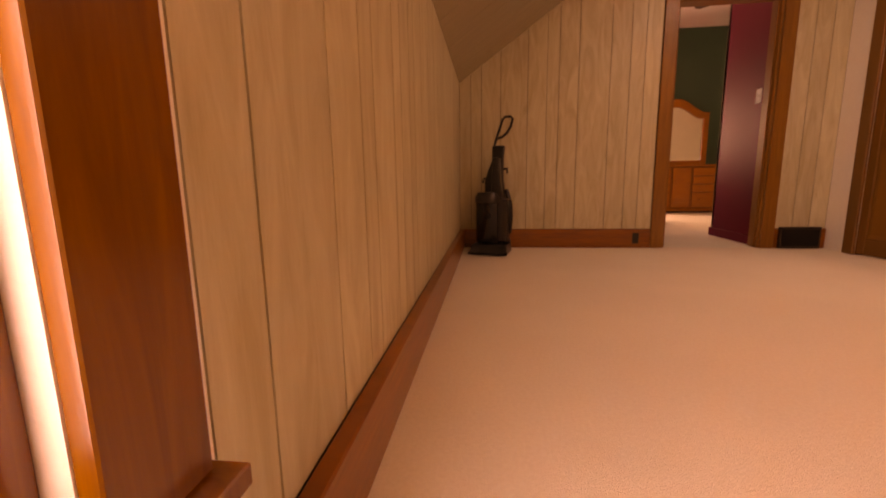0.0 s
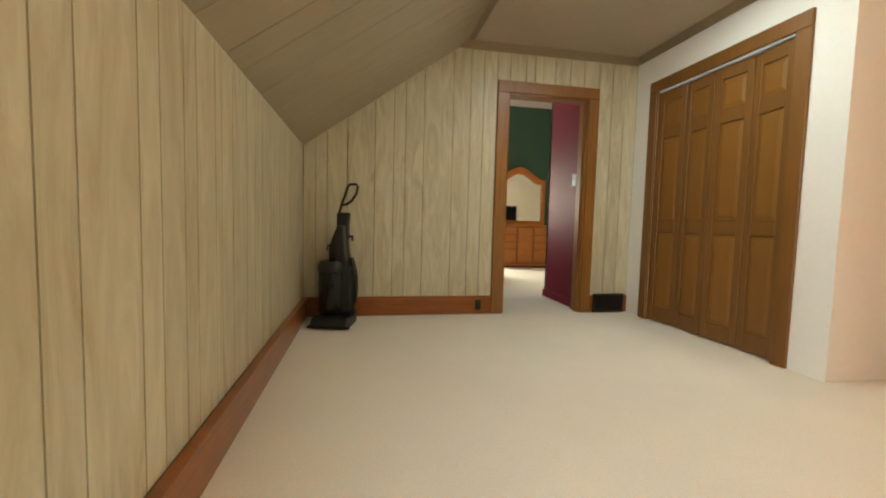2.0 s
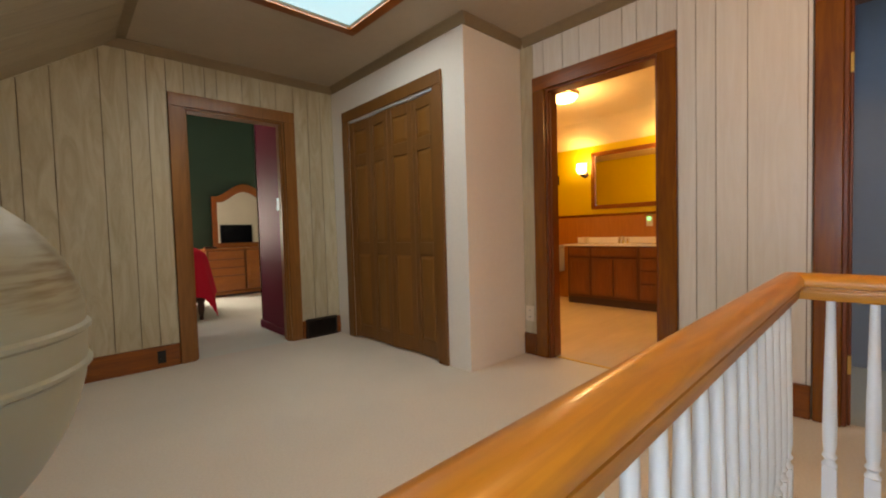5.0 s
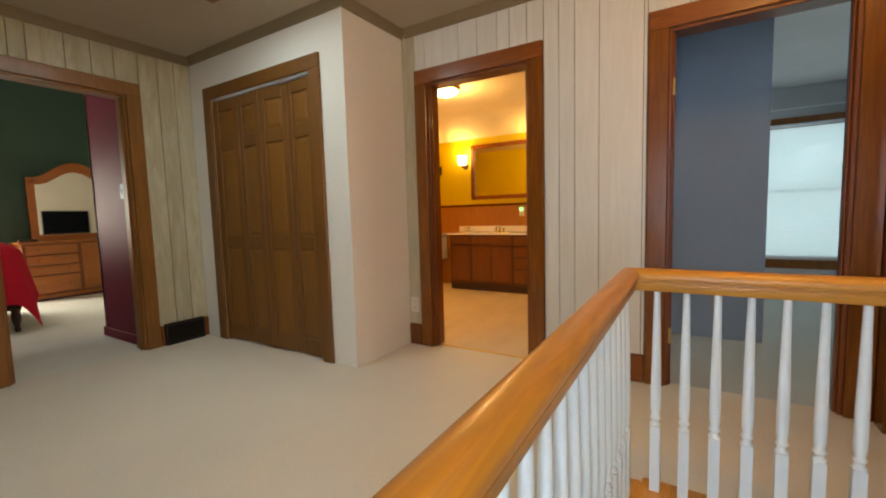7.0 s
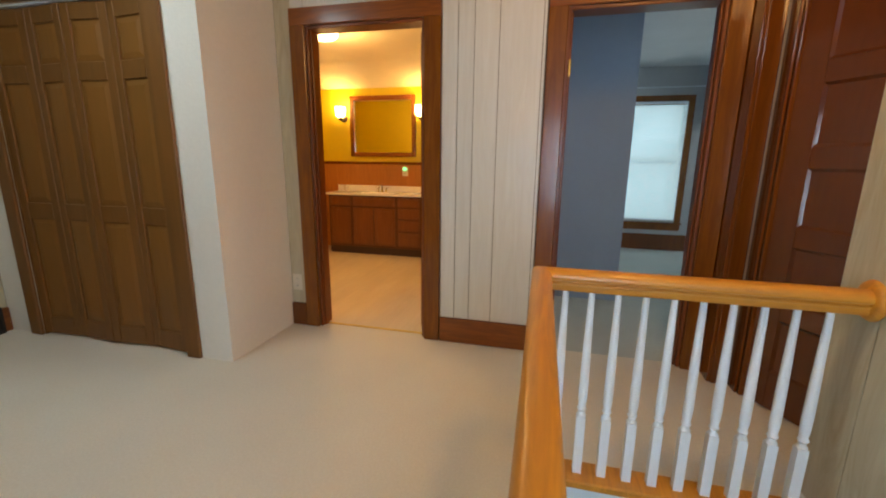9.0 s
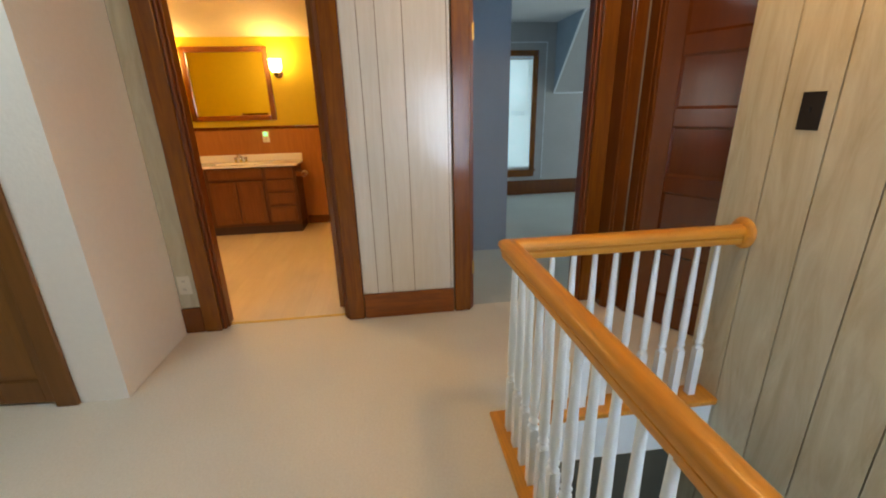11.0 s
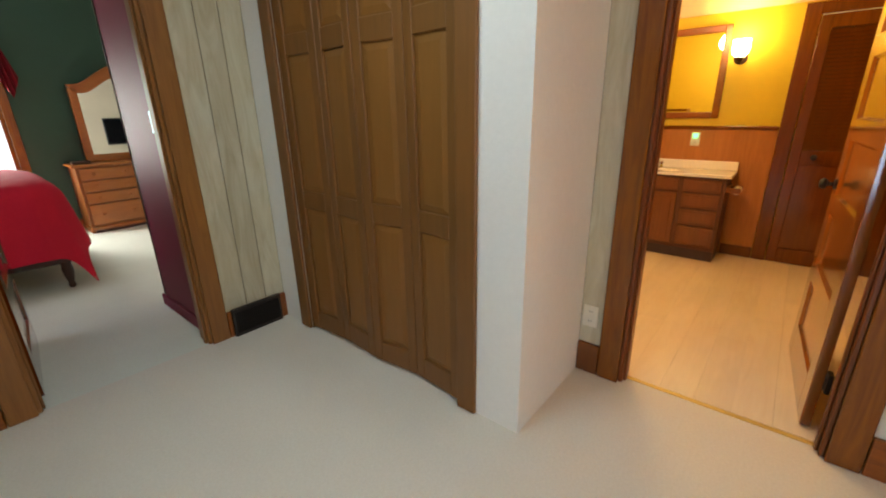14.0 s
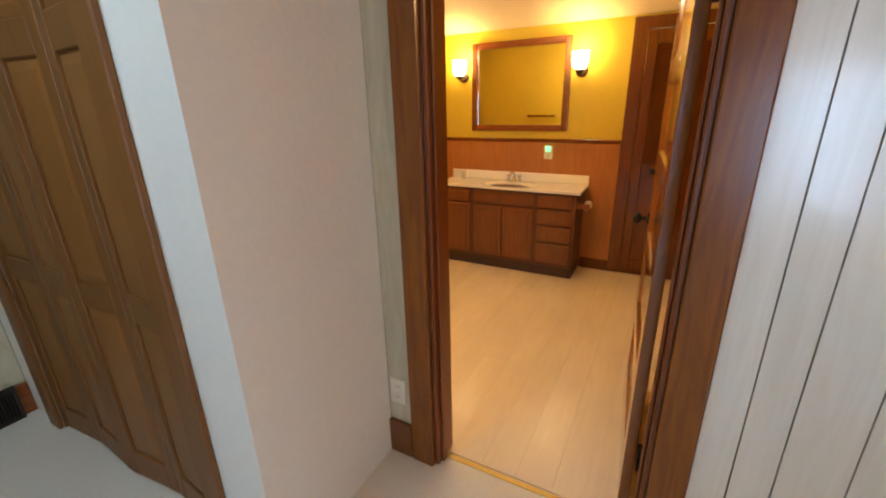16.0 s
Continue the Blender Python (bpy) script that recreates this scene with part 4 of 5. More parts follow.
    q = [part("frame_cap", bm, PINE, m),
         boxpart("frame_side", (cx - hw, cx - hw + 0.085, ya, yb, h + 0.001, zs - 0.02), PINE, m, bevel=0.004),
         boxpart("frame_side", (cx + hw - 0.085, cx + hw, ya, yb, h + 0.001, zs - 0.02), PINE, m, bevel=0.004),
         boxpart("frame_bottom", (cx - hw + 0.085, cx + hw - 0.085, ya, yb, h + 0.001, h + 0.085), PINE, m, bevel=0.004)]
    bm = bmesh.new()
    slab(bm, [(cx - hw + 0.06, h + 0.06)] + [(u, v + 0.02) for u, v in inn][::1] + [(cx + hw - 0.06, h + 0.06)], "y", 8.972, 8.978)
    q.append(part("mirror_glass", bm, MIRROR, m, "clear mirror glass"))
    under(m, *q)
    t = thing("dresser_tray", (3.70, 8.75, h), "small dark tray lying on the dresser", "tray")
    under(t, boxpart("tray", (3.62, 3.80, 8.68, 8.80, h + 0.001, h + 0.035), DARKW, t, bevel=0.006))


dresser()


def bed():
    b = thing("bed", (2.2, 7.35, 0), "made bed with a crimson quilted cover hanging over its foot", "bed")
    x0, x1, y0, y1 = 1.0, 3.12, 6.62, 8.15
    q = [boxpart("frame", (x0, x1, y0, y1, 0.22, 0.34), DARKW, b, "dark wooden bed frame", bevel=0.01),
         boxpart("mattress", (x0 + 0.05, x1 - 0.16, y0 + 0.14, y1 - 0.14, 0.34, 0.76), CREAMW, b, "plain mattress", bevel=0.05, segs=3),
         boxpart("headboard", (x0 - 0.06, x0, y0 - 0.02, y1 + 0.02, 0.0, 1.25), DARKW, b, "dark wooden headboard", bevel=0.02)]
    for x, y in ((x1 - 0.04, y0 + 0.04), (x1 - 0.04, y1 - 0.04), (x0 + 0.1, y0 + 0.04), (x0 + 0.1, y1 - 0.04)):
        bm = bmesh.new()
        lathe(bm, (x, y, 0), [(0.018, 0), (0.026, 0.02), (0.020, 0.05), (0.034, 0.10), (0.040, 0.16), (0.034, 0.20), (0.045, 0.23)], 14)
        q.append(part("leg", bm, DARKW, b, "dark turned wooden leg", smooth=True))
    under(b, *q)
    c = thing("bedcover", (2.2, 7.35, 0.8), "crimson quilted bedcover with rounded folds on the bed", "bedspread")
    bm = bmesh.new()
    NX, NY = 64, 52
    g = []
    mx0, mx1, my0, my1 = x0 + 0.02, x1 - 0.12, y0 + 0.13, y1 - 0.13
    hang = 0.70
    for i in range(NX + 1):
        row = []
        su = i / NX * (mx1 - mx0 + hang)
        for j in range(NY + 1):
            sv = -hang + j / NY * (my1 - my0 + 2 * hang)
            x = mx0 + min(su, mx1 - mx0)
            y = my0 + max(0.0, min(sv, my1 - my0))
            ox = max(0.0, su - (mx1 - mx0))
            oy = max(0.0, -sv, sv - (my1 - my0))
            sy = -1 if sv < 0 else 1
            z = 0.87 + 0.045 * math.sin(math.pi * min(1, max(0, (y - my0) / (my1 - my0)))) ** 0.6
            corner = min(ox, oy)
            o = math.hypot(ox, oy) if corner > 0 else max(ox, oy)
            ed = min(o, 0.26)
            dz = ed * ed / 0.52 + max(0, o - 0.26)
            flare = 0.15 * math.sin(min(1, o / 0.28) * math.pi / 2) + 0.20 * o
            wave = 0.022 * math.sin((x * 9 + y * 11) + 1.5 * math.sin(x * 4)) * min(1, o * 3)
            k = ox / (ox + oy) if ox + oy > 0 else 0
            x += (flare + wave) * (k if oy > 0 else (1 if ox > 0 else 0)) + (0.09 * corner if corner else 0)
            y += sy * ((flare + wave) * ((1 - k) if ox > 0 else (1 if oy > 0 else 0)) + 0.09 * corner)
            z -= min(dz, 0.83)
            z = max(z, 0.03)
            z += 0.006 * math.sin(x * 33) * math.sin(y * 33) * (1 if o < 0.02 else 0.4)
            row.append(bm.verts.new((x, y, z)))
        g.append(row)
    for i in range(NX):
        for j in range(NY):
            bm.faces.new((g[i][j], g[i + 1][j], g[i + 1][j + 1], g[i][j + 1]))
    bmesh.ops.solidify(bm, geom=bm.faces[:], thickness=0.02)
    under(c, part("cover", bm, RED, c, smooth=True))


bed()
tv = thing("television", (5.17, 5.66, 1.09), "black flat television hung on the cream wall, switched off", "television")
under(tv, boxpart("housing", (4.79, 5.55, 5.655, 5.69, 0.85, 1.33), PLASTIC, tv, bevel=0.006), boxpart("screen", (4.81, 5.53, 5.69, 5.692, 0.88, 1.31), GLASSK, tv), boxpart("wall_bracket", (5.07, 5.27, 5.641, 5.656, 0.98, 1.2), BLACKM, tv))
fan = thing("ceiling_fan", (4.2, 6.75, BZ), "white ceiling fan with wooden blades at rest", "ceiling fan")
bm = bmesh.new()
lathe(bm, (0, 0, 0), [(0.07, 0), (0.06, -0.05), (0.015, -0.06), (0.015, -0.22), (0.09, -0.24), (0.11, -0.30), (0.09, -0.37), (0.05, -0.40)], 20)
part("motor", bm, BRASS, fan, "brass fan motor", smooth=True)
for k in range(5):
    bm = bmesh.new()
    a = radians(129 + 72 * k)
    slab(bm, [(0.10, -0.025), (0.18, -0.06), (0.60, -0.068), (0.63, 0), (0.60, 0.068), (0.18, 0.06), (0.10, 0.025)], "z", -0.335, -0.328)
    bmesh.ops.rotate(bm, verts=bm.verts, matrix=Matrix.Rotation(a, 3, "Z"))
    part("fan_blade", bm, DARKW, fan, "dark wooden fan blade")


def plate(name, at, axis, into, w, h, material, label, category, kind="outlet"):
    """A wall plate with its sockets or toggle, on the plane through at."""
    t = thing(name, at, label, category)
    k = into

    def b(nm, u0, u1, z0, z1, d0, d1, m, bev=0.0):
        a, c = sorted((k * d0, k * d1))
        d = (a, c, u0, u1, z0, z1) if axis == "x" else (u0, u1, a, c, z0, z1)
        boxpart(nm, d, m, t, bevel=bev)
    b("plate", -w / 2, w / 2, -h / 2, h / 2, 0.0006, 0.006, material, 0.0015)
    if kind == "outlet":
        for s in (-1, 1):
            b("socket", -w * 0.22, w * 0.22, s * h * 0.22 - h * 0.12, s * h * 0.22 + h * 0.12, 0.0062, 0.0085, material, 0.0008)
            b("slot", -w * 0.10, -w * 0.06, s * h * 0.22 - h * 0.04, s * h * 0.22 + h * 0.04, 0.0087, 0.0091, BLACKM)
            b("slot", w * 0.06, w * 0.10, s * h * 0.22 - h * 0.04, s * h * 0.22 + h * 0.04, 0.0087, 0.0091, BLACKM)
    else:
        b("toggle", -0.005, 0.005, -0.004, 0.014, 0.0062, 0.016, material, 0.001)
    return t


plate("light_switch", (3.45, 5.03, 1.31), "x", -1, 0.075, 0.12, WHITE, "white light switch on the maroon wall", "light switch", "switch")
plate("light_switch", (3.335, YS, 1.277), "y", 1, 0.08, 0.125, BLACKM, "black light switch plate on washed panelling", "light switch", "switch")
plate("wall_outlet", (XE, 2.86, 0.325), "x", -1, 0.075, 0.12, IVORY, "ivory wall outlet above the baseboard", "wall outlet")
plate("wall_outlet", (2.382, YN - 0.02, 0.088), "y", -1, 0.055, 0.095, BLACKM, "black outlet set in the wooden baseboard", "wall outlet")

# ---- floor register ----
vt = thing("air_vent", (3.69, YN - 0.04, 0), "dark dusty metal air vent in the baseboard", "air vent")
p = [boxpart("frame", [(3.545, 3.865, YN - 0.045, YN - 0.021, 0.002, 0.02), (3.545, 3.865, YN - 0.045, YN - 0.021, 0.165, 0.185), (3.545, 3.56, YN - 0.045, YN - 0.021, 0.02, 0.165), (3.85, 3.865, YN - 0.045, YN - 0.021, 0.02, 0.165)], VENT, vt),
     boxpart("vent_back", (3.56, 3.85, YN - 0.026, YN - 0.022, 0.02, 0.165), BLACKM, vt)]
for i in range(22):
    x = 3.566 + i * 0.013
    p.append(boxpart("vent_fin", (x, x + 0.004, YN - 0.043, YN - 0.027, 0.02, 0.165), VENT, vt))
under(vt, *p)

# ---- vacuum cleaner ----


def vacuum():
    v = thing("vacuum_cleaner", (1.12, 4.50, 0), "black upright vacuum cleaner with a loop handle, standing against the wall", "vacuum cleaner")
    v.rotation_euler = (0, 0, radians(-12))
    bm = bmesh.new()
    slab(bm, [(-0.155, -0.20), (-0.145, -0.22), (0.145, -0.22), (0.16, -0.20), (0.165, 0.02), (0.14, 0.13), (-0.12, 0.13), (-0.155, 0.05)], "z", 0.012, 0.085)
    for q in bm.verts:
        if q.co.z > 0.05:
            q.co.x *= 0.93
            q.co.y = q.co.y * 0.9 + (0.03 if q.co.y < -0.1 else 0)
    part("floor_head", bm, PLASTIC, v, "low black floor head", bevel=0.014, segs=2)
    boxpart("bumper", (-0.162, 0.166, -0.226, -0.19, 0.01, 0.03), PLASTIC2, v, bevel=0.005)
    for s in (-1, 1):
        bm = bmesh.new()
        lathe(bm, (s * 0.125, 0.09, 0.055), [(0.055, -0.012), (0.055, 0.012)], 18, "x")
        part("wheel", bm, PLASTIC, v, "black plastic wheel", smooth=True)
    bm = bmesh.new()
    lathe(bm, (-0.035, 0.0, 0.085), [(0.095, 0), (0.105, 0.02), (0.105, 0.33), (0.112, 0.36), (0.108, 0.40), (0.085, 0.425), (0.05, 0.43)], 26)
    part("dust_canister", bm, PLASTIC2, v, "smoky clear dust canister", smooth=True)
    bm = bmesh.new()
    lathe(bm, (-0.035, 0.0, 0.43), [(0.114, 0), (0.116, 0.012), (0.114, 0.05), (0.09, 0.085)], 26)
    part("canister_lid", bm, PLASTIC, v, "black canister lid", smooth=True)
    bm = bmesh.new()
    slab(bm, [(-0.06, 0.08), (0.09, 0.08), (0.10, 0.45), (0.075, 0.62), (0.075, 0.80), (0.085, 0.905), (-0.02, 0.905), (-0.02, 0.78), (-0.055, 0.70), (-0.085, 0.60), (-0.08, 0.45)], "y", 0.055, 0.135)
    part("body", bm, PLASTIC, v, "tall black body", bevel=0.016, segs=2)
    bm = bmesh.new()
    slab(bm, [(0.02, 0.10), (0.085, 0.10), (0.095, 0.45), (0.07, 0.62), (0.06, 0.80), (0.01, 0.80), (-0.005, 0.60), (0.01, 0.40)], "y", -0.05, 0.054)
    boxpart("side_housing", (0.03, 0.135, -0.045, 0.075, 0.088, 0.46), PLASTIC, v, "black side housing", bevel=0.022, segs=2)
    part("motor_cover", bm, PLASTIC, v, "rounded black motor cover", bevel=0.012, segs=2)
    bm = bmesh.new()
    tube(bm, [(0.10, 0.08, 0.12), (0.135, 0.06, 0.18), (0.145, 0.05, 0.30), (0.14, 0.05, 0.42), (0.115, 0.07, 0.50), (0.10, 0.08, 0.53)], 0.021, 10)
    part("hose", bm, PLASTIC, v, "ribbed black hose", smooth=True)
    bm = bmesh.new()
    for i in range(16):
        t = i / 15
        lathe(bm, (0.134 + 0.011 * math.sin(t * 3.14), 0.052, 0.17 + 0.27 * t), [(0.024, -0.004), (0.024, 0.004)], 10)
    part("hose_rib", bm, PLASTIC2, v)
    for s, z in ((1, 0.70), (-1, 0.62)):
        boxpart("cord_hook", (0.07 if s > 0 else -0.10, 0.115 if s > 0 else -0.075, 0.08, 0.10, z, z + 0.02), PLASTIC, v, bevel=0.004)
        boxpart("cord_hook_tip", (0.10 if s > 0 else -0.11, 0.115 if s > 0 else -0.095, 0.08, 0.10, z - 0.03, z + 0.0), PLASTIC, v, bevel=0.004)
    bm = bmesh.new()
    tube(bm, [(-0.005, 0.09, 0.90), (0.012, 0.09, 0.96), (0.045, 0.09, 1.06), (0.065, 0.09, 1.118), (0.085, 0.09, 1.138), (0.135, 0.09, 1.138), (0.148, 0.09, 1.12), (0.135, 0.09, 1.06), (0.10, 0.09, 1.005), (0.06, 0.09, 0.975), (0.018, 0.09, 0.965)], 0.011, 8)
    part("handle", bm, PLASTIC, v, "open loop handle", smooth=True)


vacuum()

# ---- bathroom ----
BX, BY0, BY1 = 7.20, 1.45, 4.95
struct("wall_bath_east", [(BX, BX + T, BY0 - 0.1, BY1 + 0.1, 0, 2.45)], YELLOW, "yellow painted bathroom wall")
struct("wall_bath_south", [(XE + T, BX, BY0 - 0.1, BY0, 0, 2.45)], YELLOW, "yellow painted bathroom wall")
struct("wall_bath_north", [(XE + T, BX, BY1, BY1 + 0.1, 0, 2.45)], YELLOW, "yellow painted bathroom wall")
struct("wall_bath_west", [(XE + T + 0.001, XE + T + 0.013, 2.71, BY1, 0, 2.45), (XE + T + 0.001, XE + T + 0.013, BY0, 1.87, 0, 2.45), (XE + T + 0.001, XE + T + 0.013, 1.87, 2.71, 2.05, 2.45)], YELLOW, "yellow painted wall beside the bathroom door")
struct("ceiling_bath", (XE + T, 6.55, BY0, BY1, 2.27, 2.37), BATHCEIL, "warm white bathroom ceiling", "ceiling")
bm = bmesh.new()
slab(bm, [(6.55, 2.27), (BX, 2.09), (BX, 2.37), (6.55, 2.37)], "y", BY0, BY1)
tagged(part("ceiling_bath_cove", bm, BATHCEIL), "slanted strip of the bathroom ceiling", "ceiling", kind="structure")
WZ = 1.135
for dims in ((BX - 0.014, BX - 0.0005, 2.344, BY1, 0.001, WZ), (XE + T + 0.013, XE + T + 0.027, 2.80, BY1, 0.001, WZ)):
    struct("wainscot", dims, WAINS, "orange-brown wooden wainscot", "wainscot")
for dims in ((XE + T + 0.013, BX - 0.014, BY1 - 0.014, BY1 - 0.0005, 0.001, WZ), (XE + T + 0.013, BX - 0.03, BY0 + 0.0005, BY0 + 0.014, 0.001, WZ)):
    struct("wainscot", dims, WAINS, "orange-brown wooden wainscot", "wainscot")
for dims in ((BX - 0.028, BX - 0.0005, 2.344, BY1, WZ + 0.001, WZ + 0.035), (XE + T + 0.013, BX - 0.028, BY1 - 0.028, BY1, WZ + 0.001, WZ + 0.035), (XE + T + 0.013, BX - 0.03, BY0, BY0 + 0.028, WZ + 0.001, WZ + 0.035)):
    struct("wainscot_cap", dims, DARKTRIM, "dark wooden wainscot cap", "moulding", bevel=0.006)
for dims in ((BX - 0.026, BX - 0.0145, 2.344, 2.59, 0.002, 0.10),):
    tagged(boxpart("baseboard", dims, DARKTRIM, bevel=0.003), "dark wooden baseboard", "baseboard", kind="structure")
struct("threshold", (XE + 0.055, XE + 0.078, 1.91, 2.672, -0.004, 0.006), BRASS_D, "worn brass threshold strip", "threshold", bevel=0.002)

# louvred closet door
ld = thing("louvre_door", (BX, 1.95, 0), "dark brown louvred closet door, closed", "door")
L0, L1 = 1.64, 2.24
p = [boxpart("door_casing", (BX - 0.022, BX - 0.0005, L1, L1 + 0.102, 0.001, 2.075), DARKTRIM, ld, bevel=0.003),
     boxpart("door_casing", (BX - 0.022, BX - 0.0005, L0 - 0.102, L0, 0.001, 2.075), DARKTRIM, ld, bevel=0.003),
     boxpart("door_casing", (BX - 0.022, BX - 0.0005, L0, L1, 1.985, 2.075), DARKTRIM, ld, bevel=0.003),
     boxpart("stile", (BX - 0.035, BX - 0.001, L0 + 0.003, L0 + 0.075, 0.01, 1.98), DARKTRIM, ld, bevel=0.003),
     boxpart("stile", (BX - 0.035, BX - 0.001, L1 - 0.075, L1 - 0.003, 0.01, 1.98), DARKTRIM, ld, bevel=0.003)]
for z0, z1 in ((0.01, 0.14), (0.86, 0.98), (1.88, 1.98)):
    p.append(boxpart("door_rail", (BX - 0.034, BX - 0.001, L0 + 0.075, L1 - 0.075, z0, z1), DARKTRIM, ld, bevel=0.003))
p.append(boxpart("door_panel", (BX - 0.018, BX - 0.001, L0 + 0.075, L1 - 0.075, 0.14, 0.86), DARKTRIM, ld))
for i in range(31):
    z = 1.0 + i * 0.0285
    bm = bmesh.new()
    slab(bm, [(BX - 0.032, z - 0.014), (BX - 0.026, z - 0.016), (BX - 0.004, z + 0.012), (BX - 0.010, z + 0.014)], "y", L0 + 0.075, L1 - 0.075)
    p.append(part("slat", bm, DARKTRIM, ld))
p.append(boxpart("louvre_back", (BX - 0.003, BX - 0.001, L0 + 0.075, L1 - 0.075, 0.98, 1.88), DARKTRIM, ld))
p.append(boxpart("door_track", (BX - 0.0345, BX - 0.0225, L0 + 0.004, L1 - 0.004, 1.9805, 1.9845), WHITE, ld, "thin white metal track over the door"))
bm = bmesh.new()
lathe(bm, (BX - 0.035, L0 + 0.44, 0.93), [(0.02, 0), (0.008, -0.01), (0.008, -0.03), (0.022, -0.04), (0.022, -0.055), (0.006, -0.06)], 14, "x")
p.append(part("door_knob", bm, BLACKM, ld, "dark round knob", smooth=True))
under(ld, *p)


def vanity():
    y0, y1, xf, h = 2.60, 3.87, 6.84, 0.755
    v = thing("vanity_cabinet", (7.0, 3.235, 0), "dark cherry bathroom vanity cabinet with doors and drawers", "bathroom cabinet")
    p = [boxpart("body", (xf, BX - 0.015, y0, y1, 0.09, h), VANITY_B, v, "cabinet carcass, darkened for the shade between its fronts", bevel=0.003),
         boxpart("kick_board", (xf + 0.002, BX - 0.016, y0 + 0.004, y1 - 0.004, 0.0, 0.09), KICK, v)]

    def front(nm, a, b, z0, z1, panel=True, knob=None):
        f = boxpart(nm, (xf - 0.018, xf - 0.0005, a, b, z0, z1), VANITY, v, bevel=0.004)
        p.append(f)
        if panel:
            m = 0.035 if z1 - z0 > 0.2 else 0.018
            p.append(boxpart("raised_panel", (xf - 0.025, xf - 0.0175, a + m, b - m, z0 + m, z1 - m), VANITY, v, bevel=0.005))
    for i, (z0, z1) in enumerate(((0.62, 0.735), (0.475, 0.605), (0.32, 0.46), (0.125, 0.305))):
        front("drawer", y0 + 0.03, y0 + 0.32, z0, z1)
    front("false_front", y0 + 0.36, y0 + 0.92, 0.62, 0.735)
    front("cabinet_door", y0 + 0.36, y0 + 0.635, 0.125, 0.60)
    front("cabinet_door", y0 + 0.65, y0 + 0.92, 0.125, 0.60)
    front("drawer", y0 + 0.96, y1 - 0.03, 0.62, 0.735)
    front("cabinet_door", y0 + 0.96, y1 - 0.03, 0.125, 0.60)
    under(v, *p)
    c = thing("vanity_countertop", (7.0, 3.235, h), "cream cultured marble countertop with a moulded basin", "countertop")
    bm = bmesh.new()
    nx, ny = 14, 40
    X0, X1, Y0, Y1 = xf - 0.035, BX - 0.015, y0 - 0.03, y1 + 0.035
    g = []
    for i in range(nx + 1):
        r = []
        for j in range(ny + 1):
            x, y = X0 + (X1 - X0) * i / nx, Y0 + (Y1 - Y0) * j / ny
            e = ((x - 6.965) / 0.125) ** 2 + ((y - 3.24) / 0.22) ** 2
            z = h + 0.024 - (0.11 * (1 - e) ** 0.5 if e < 1 else 0)
            r.append(bm.verts.new((x, y, z)))
        g.append(r)
    for i in range(nx):
        for j in range(ny):
            bm.faces.new((g[i][j], g[i + 1][j], g[i + 1][j + 1], g[i][j + 1]))
    ext = bmesh.ops.extrude_edge_only(bm, edges=[e for e in bm.edges if len(e.link_faces) == 1])
    for q in ext["geom"]:
        if isinstance(q, bmesh.types.BMVert):
            q.co.z = h + 0.001
    under(c, part("slab", bm, COUNTER, c, smooth=True), boxpart("backsplash", (BX - 0.034, BX - 0.0145, Y0, Y1, h + 0.026, h + 0.105), COUNTER, c, bevel=0.004))
    f = thing("faucet", (7.12, 3.24, h + 0.024), "small chrome basin faucet with two handles", "faucet")
    bm = bmesh.new()
    lathe(bm, (0, 0, 0.0), [(0.022, 0), (0.02, 0.015), (0.014, 0.03), (0.013, 0.07)], 12)
    part("base", bm, CHROME, f, smooth=True)
    bm = bmesh.new()
    tube(bm, [(0, 0, 0.05), (-0.01, 0, 0.08), (-0.05, 0, 0.10), (-0.095, 0, 0.085), (-0.10, 0, 0.065)], 0.010, 8)
    part("spout", bm, CHROME, f, smooth=True)
    for s in (-1, 1):
        bm = bmesh.new()
        lathe(bm, (0, s * 0.055, 0), [(0.018, 0), (0.014, 0.02), (0.010, 0.035), (0.020, 0.042), (0.020, 0.056), (0.006, 0.06)], 10)
        part("faucet_handle", bm, CHROME, f, smooth=True)


vanity()
cup = thing("soap_cup", (7.10, 3.74, 0.7795), "small dark and cream cup standing on the countertop", "cup")
bm = bmesh.new()
lathe(bm, (0, 0, 0), [(0.028, 0), (0.033, 0.01), (0.036, 0.085), (0.032, 0.086), (0.028, 0.02)], 16)
part("cup", bm, IVORY, cup, smooth=True)
ph = thing("paper_holder", (6.93, 2.57, 0.64), "brown wooden toilet paper holder on the side of the cabinet", "toilet paper holder")
boxpart("bracket", (-0.07, 0.07, 0.0, 0.031, 0.035, 0.05), VANITY, ph, bevel=0.002)
for s in (-1, 1):
    boxpart("arm", (s * 0.07 - 0.006, s * 0.07 + 0.006, -0.075, 0.029, -0.01, 0.035), VANITY, ph, bevel=0.003)
bm = bmesh.new()
lathe(bm, (-0.055, -0.045, 0.01), [(0.012, -0.003), (0.032, 0.0), (0.032, 0.11), (0.012, 0.113)], 18, "x")
part("paper_roll", bm, IVORY, ph, "cream paper roll", smooth=True)

bmir = thing("bath_mirror", (BX, 3.245, 1.62), "rectangular mirror in a brown wooden frame above the vanity", "mirror")
y0, y1, z0, z1, w = 2.795, 3.697, 1.235, 1.995, 0.055
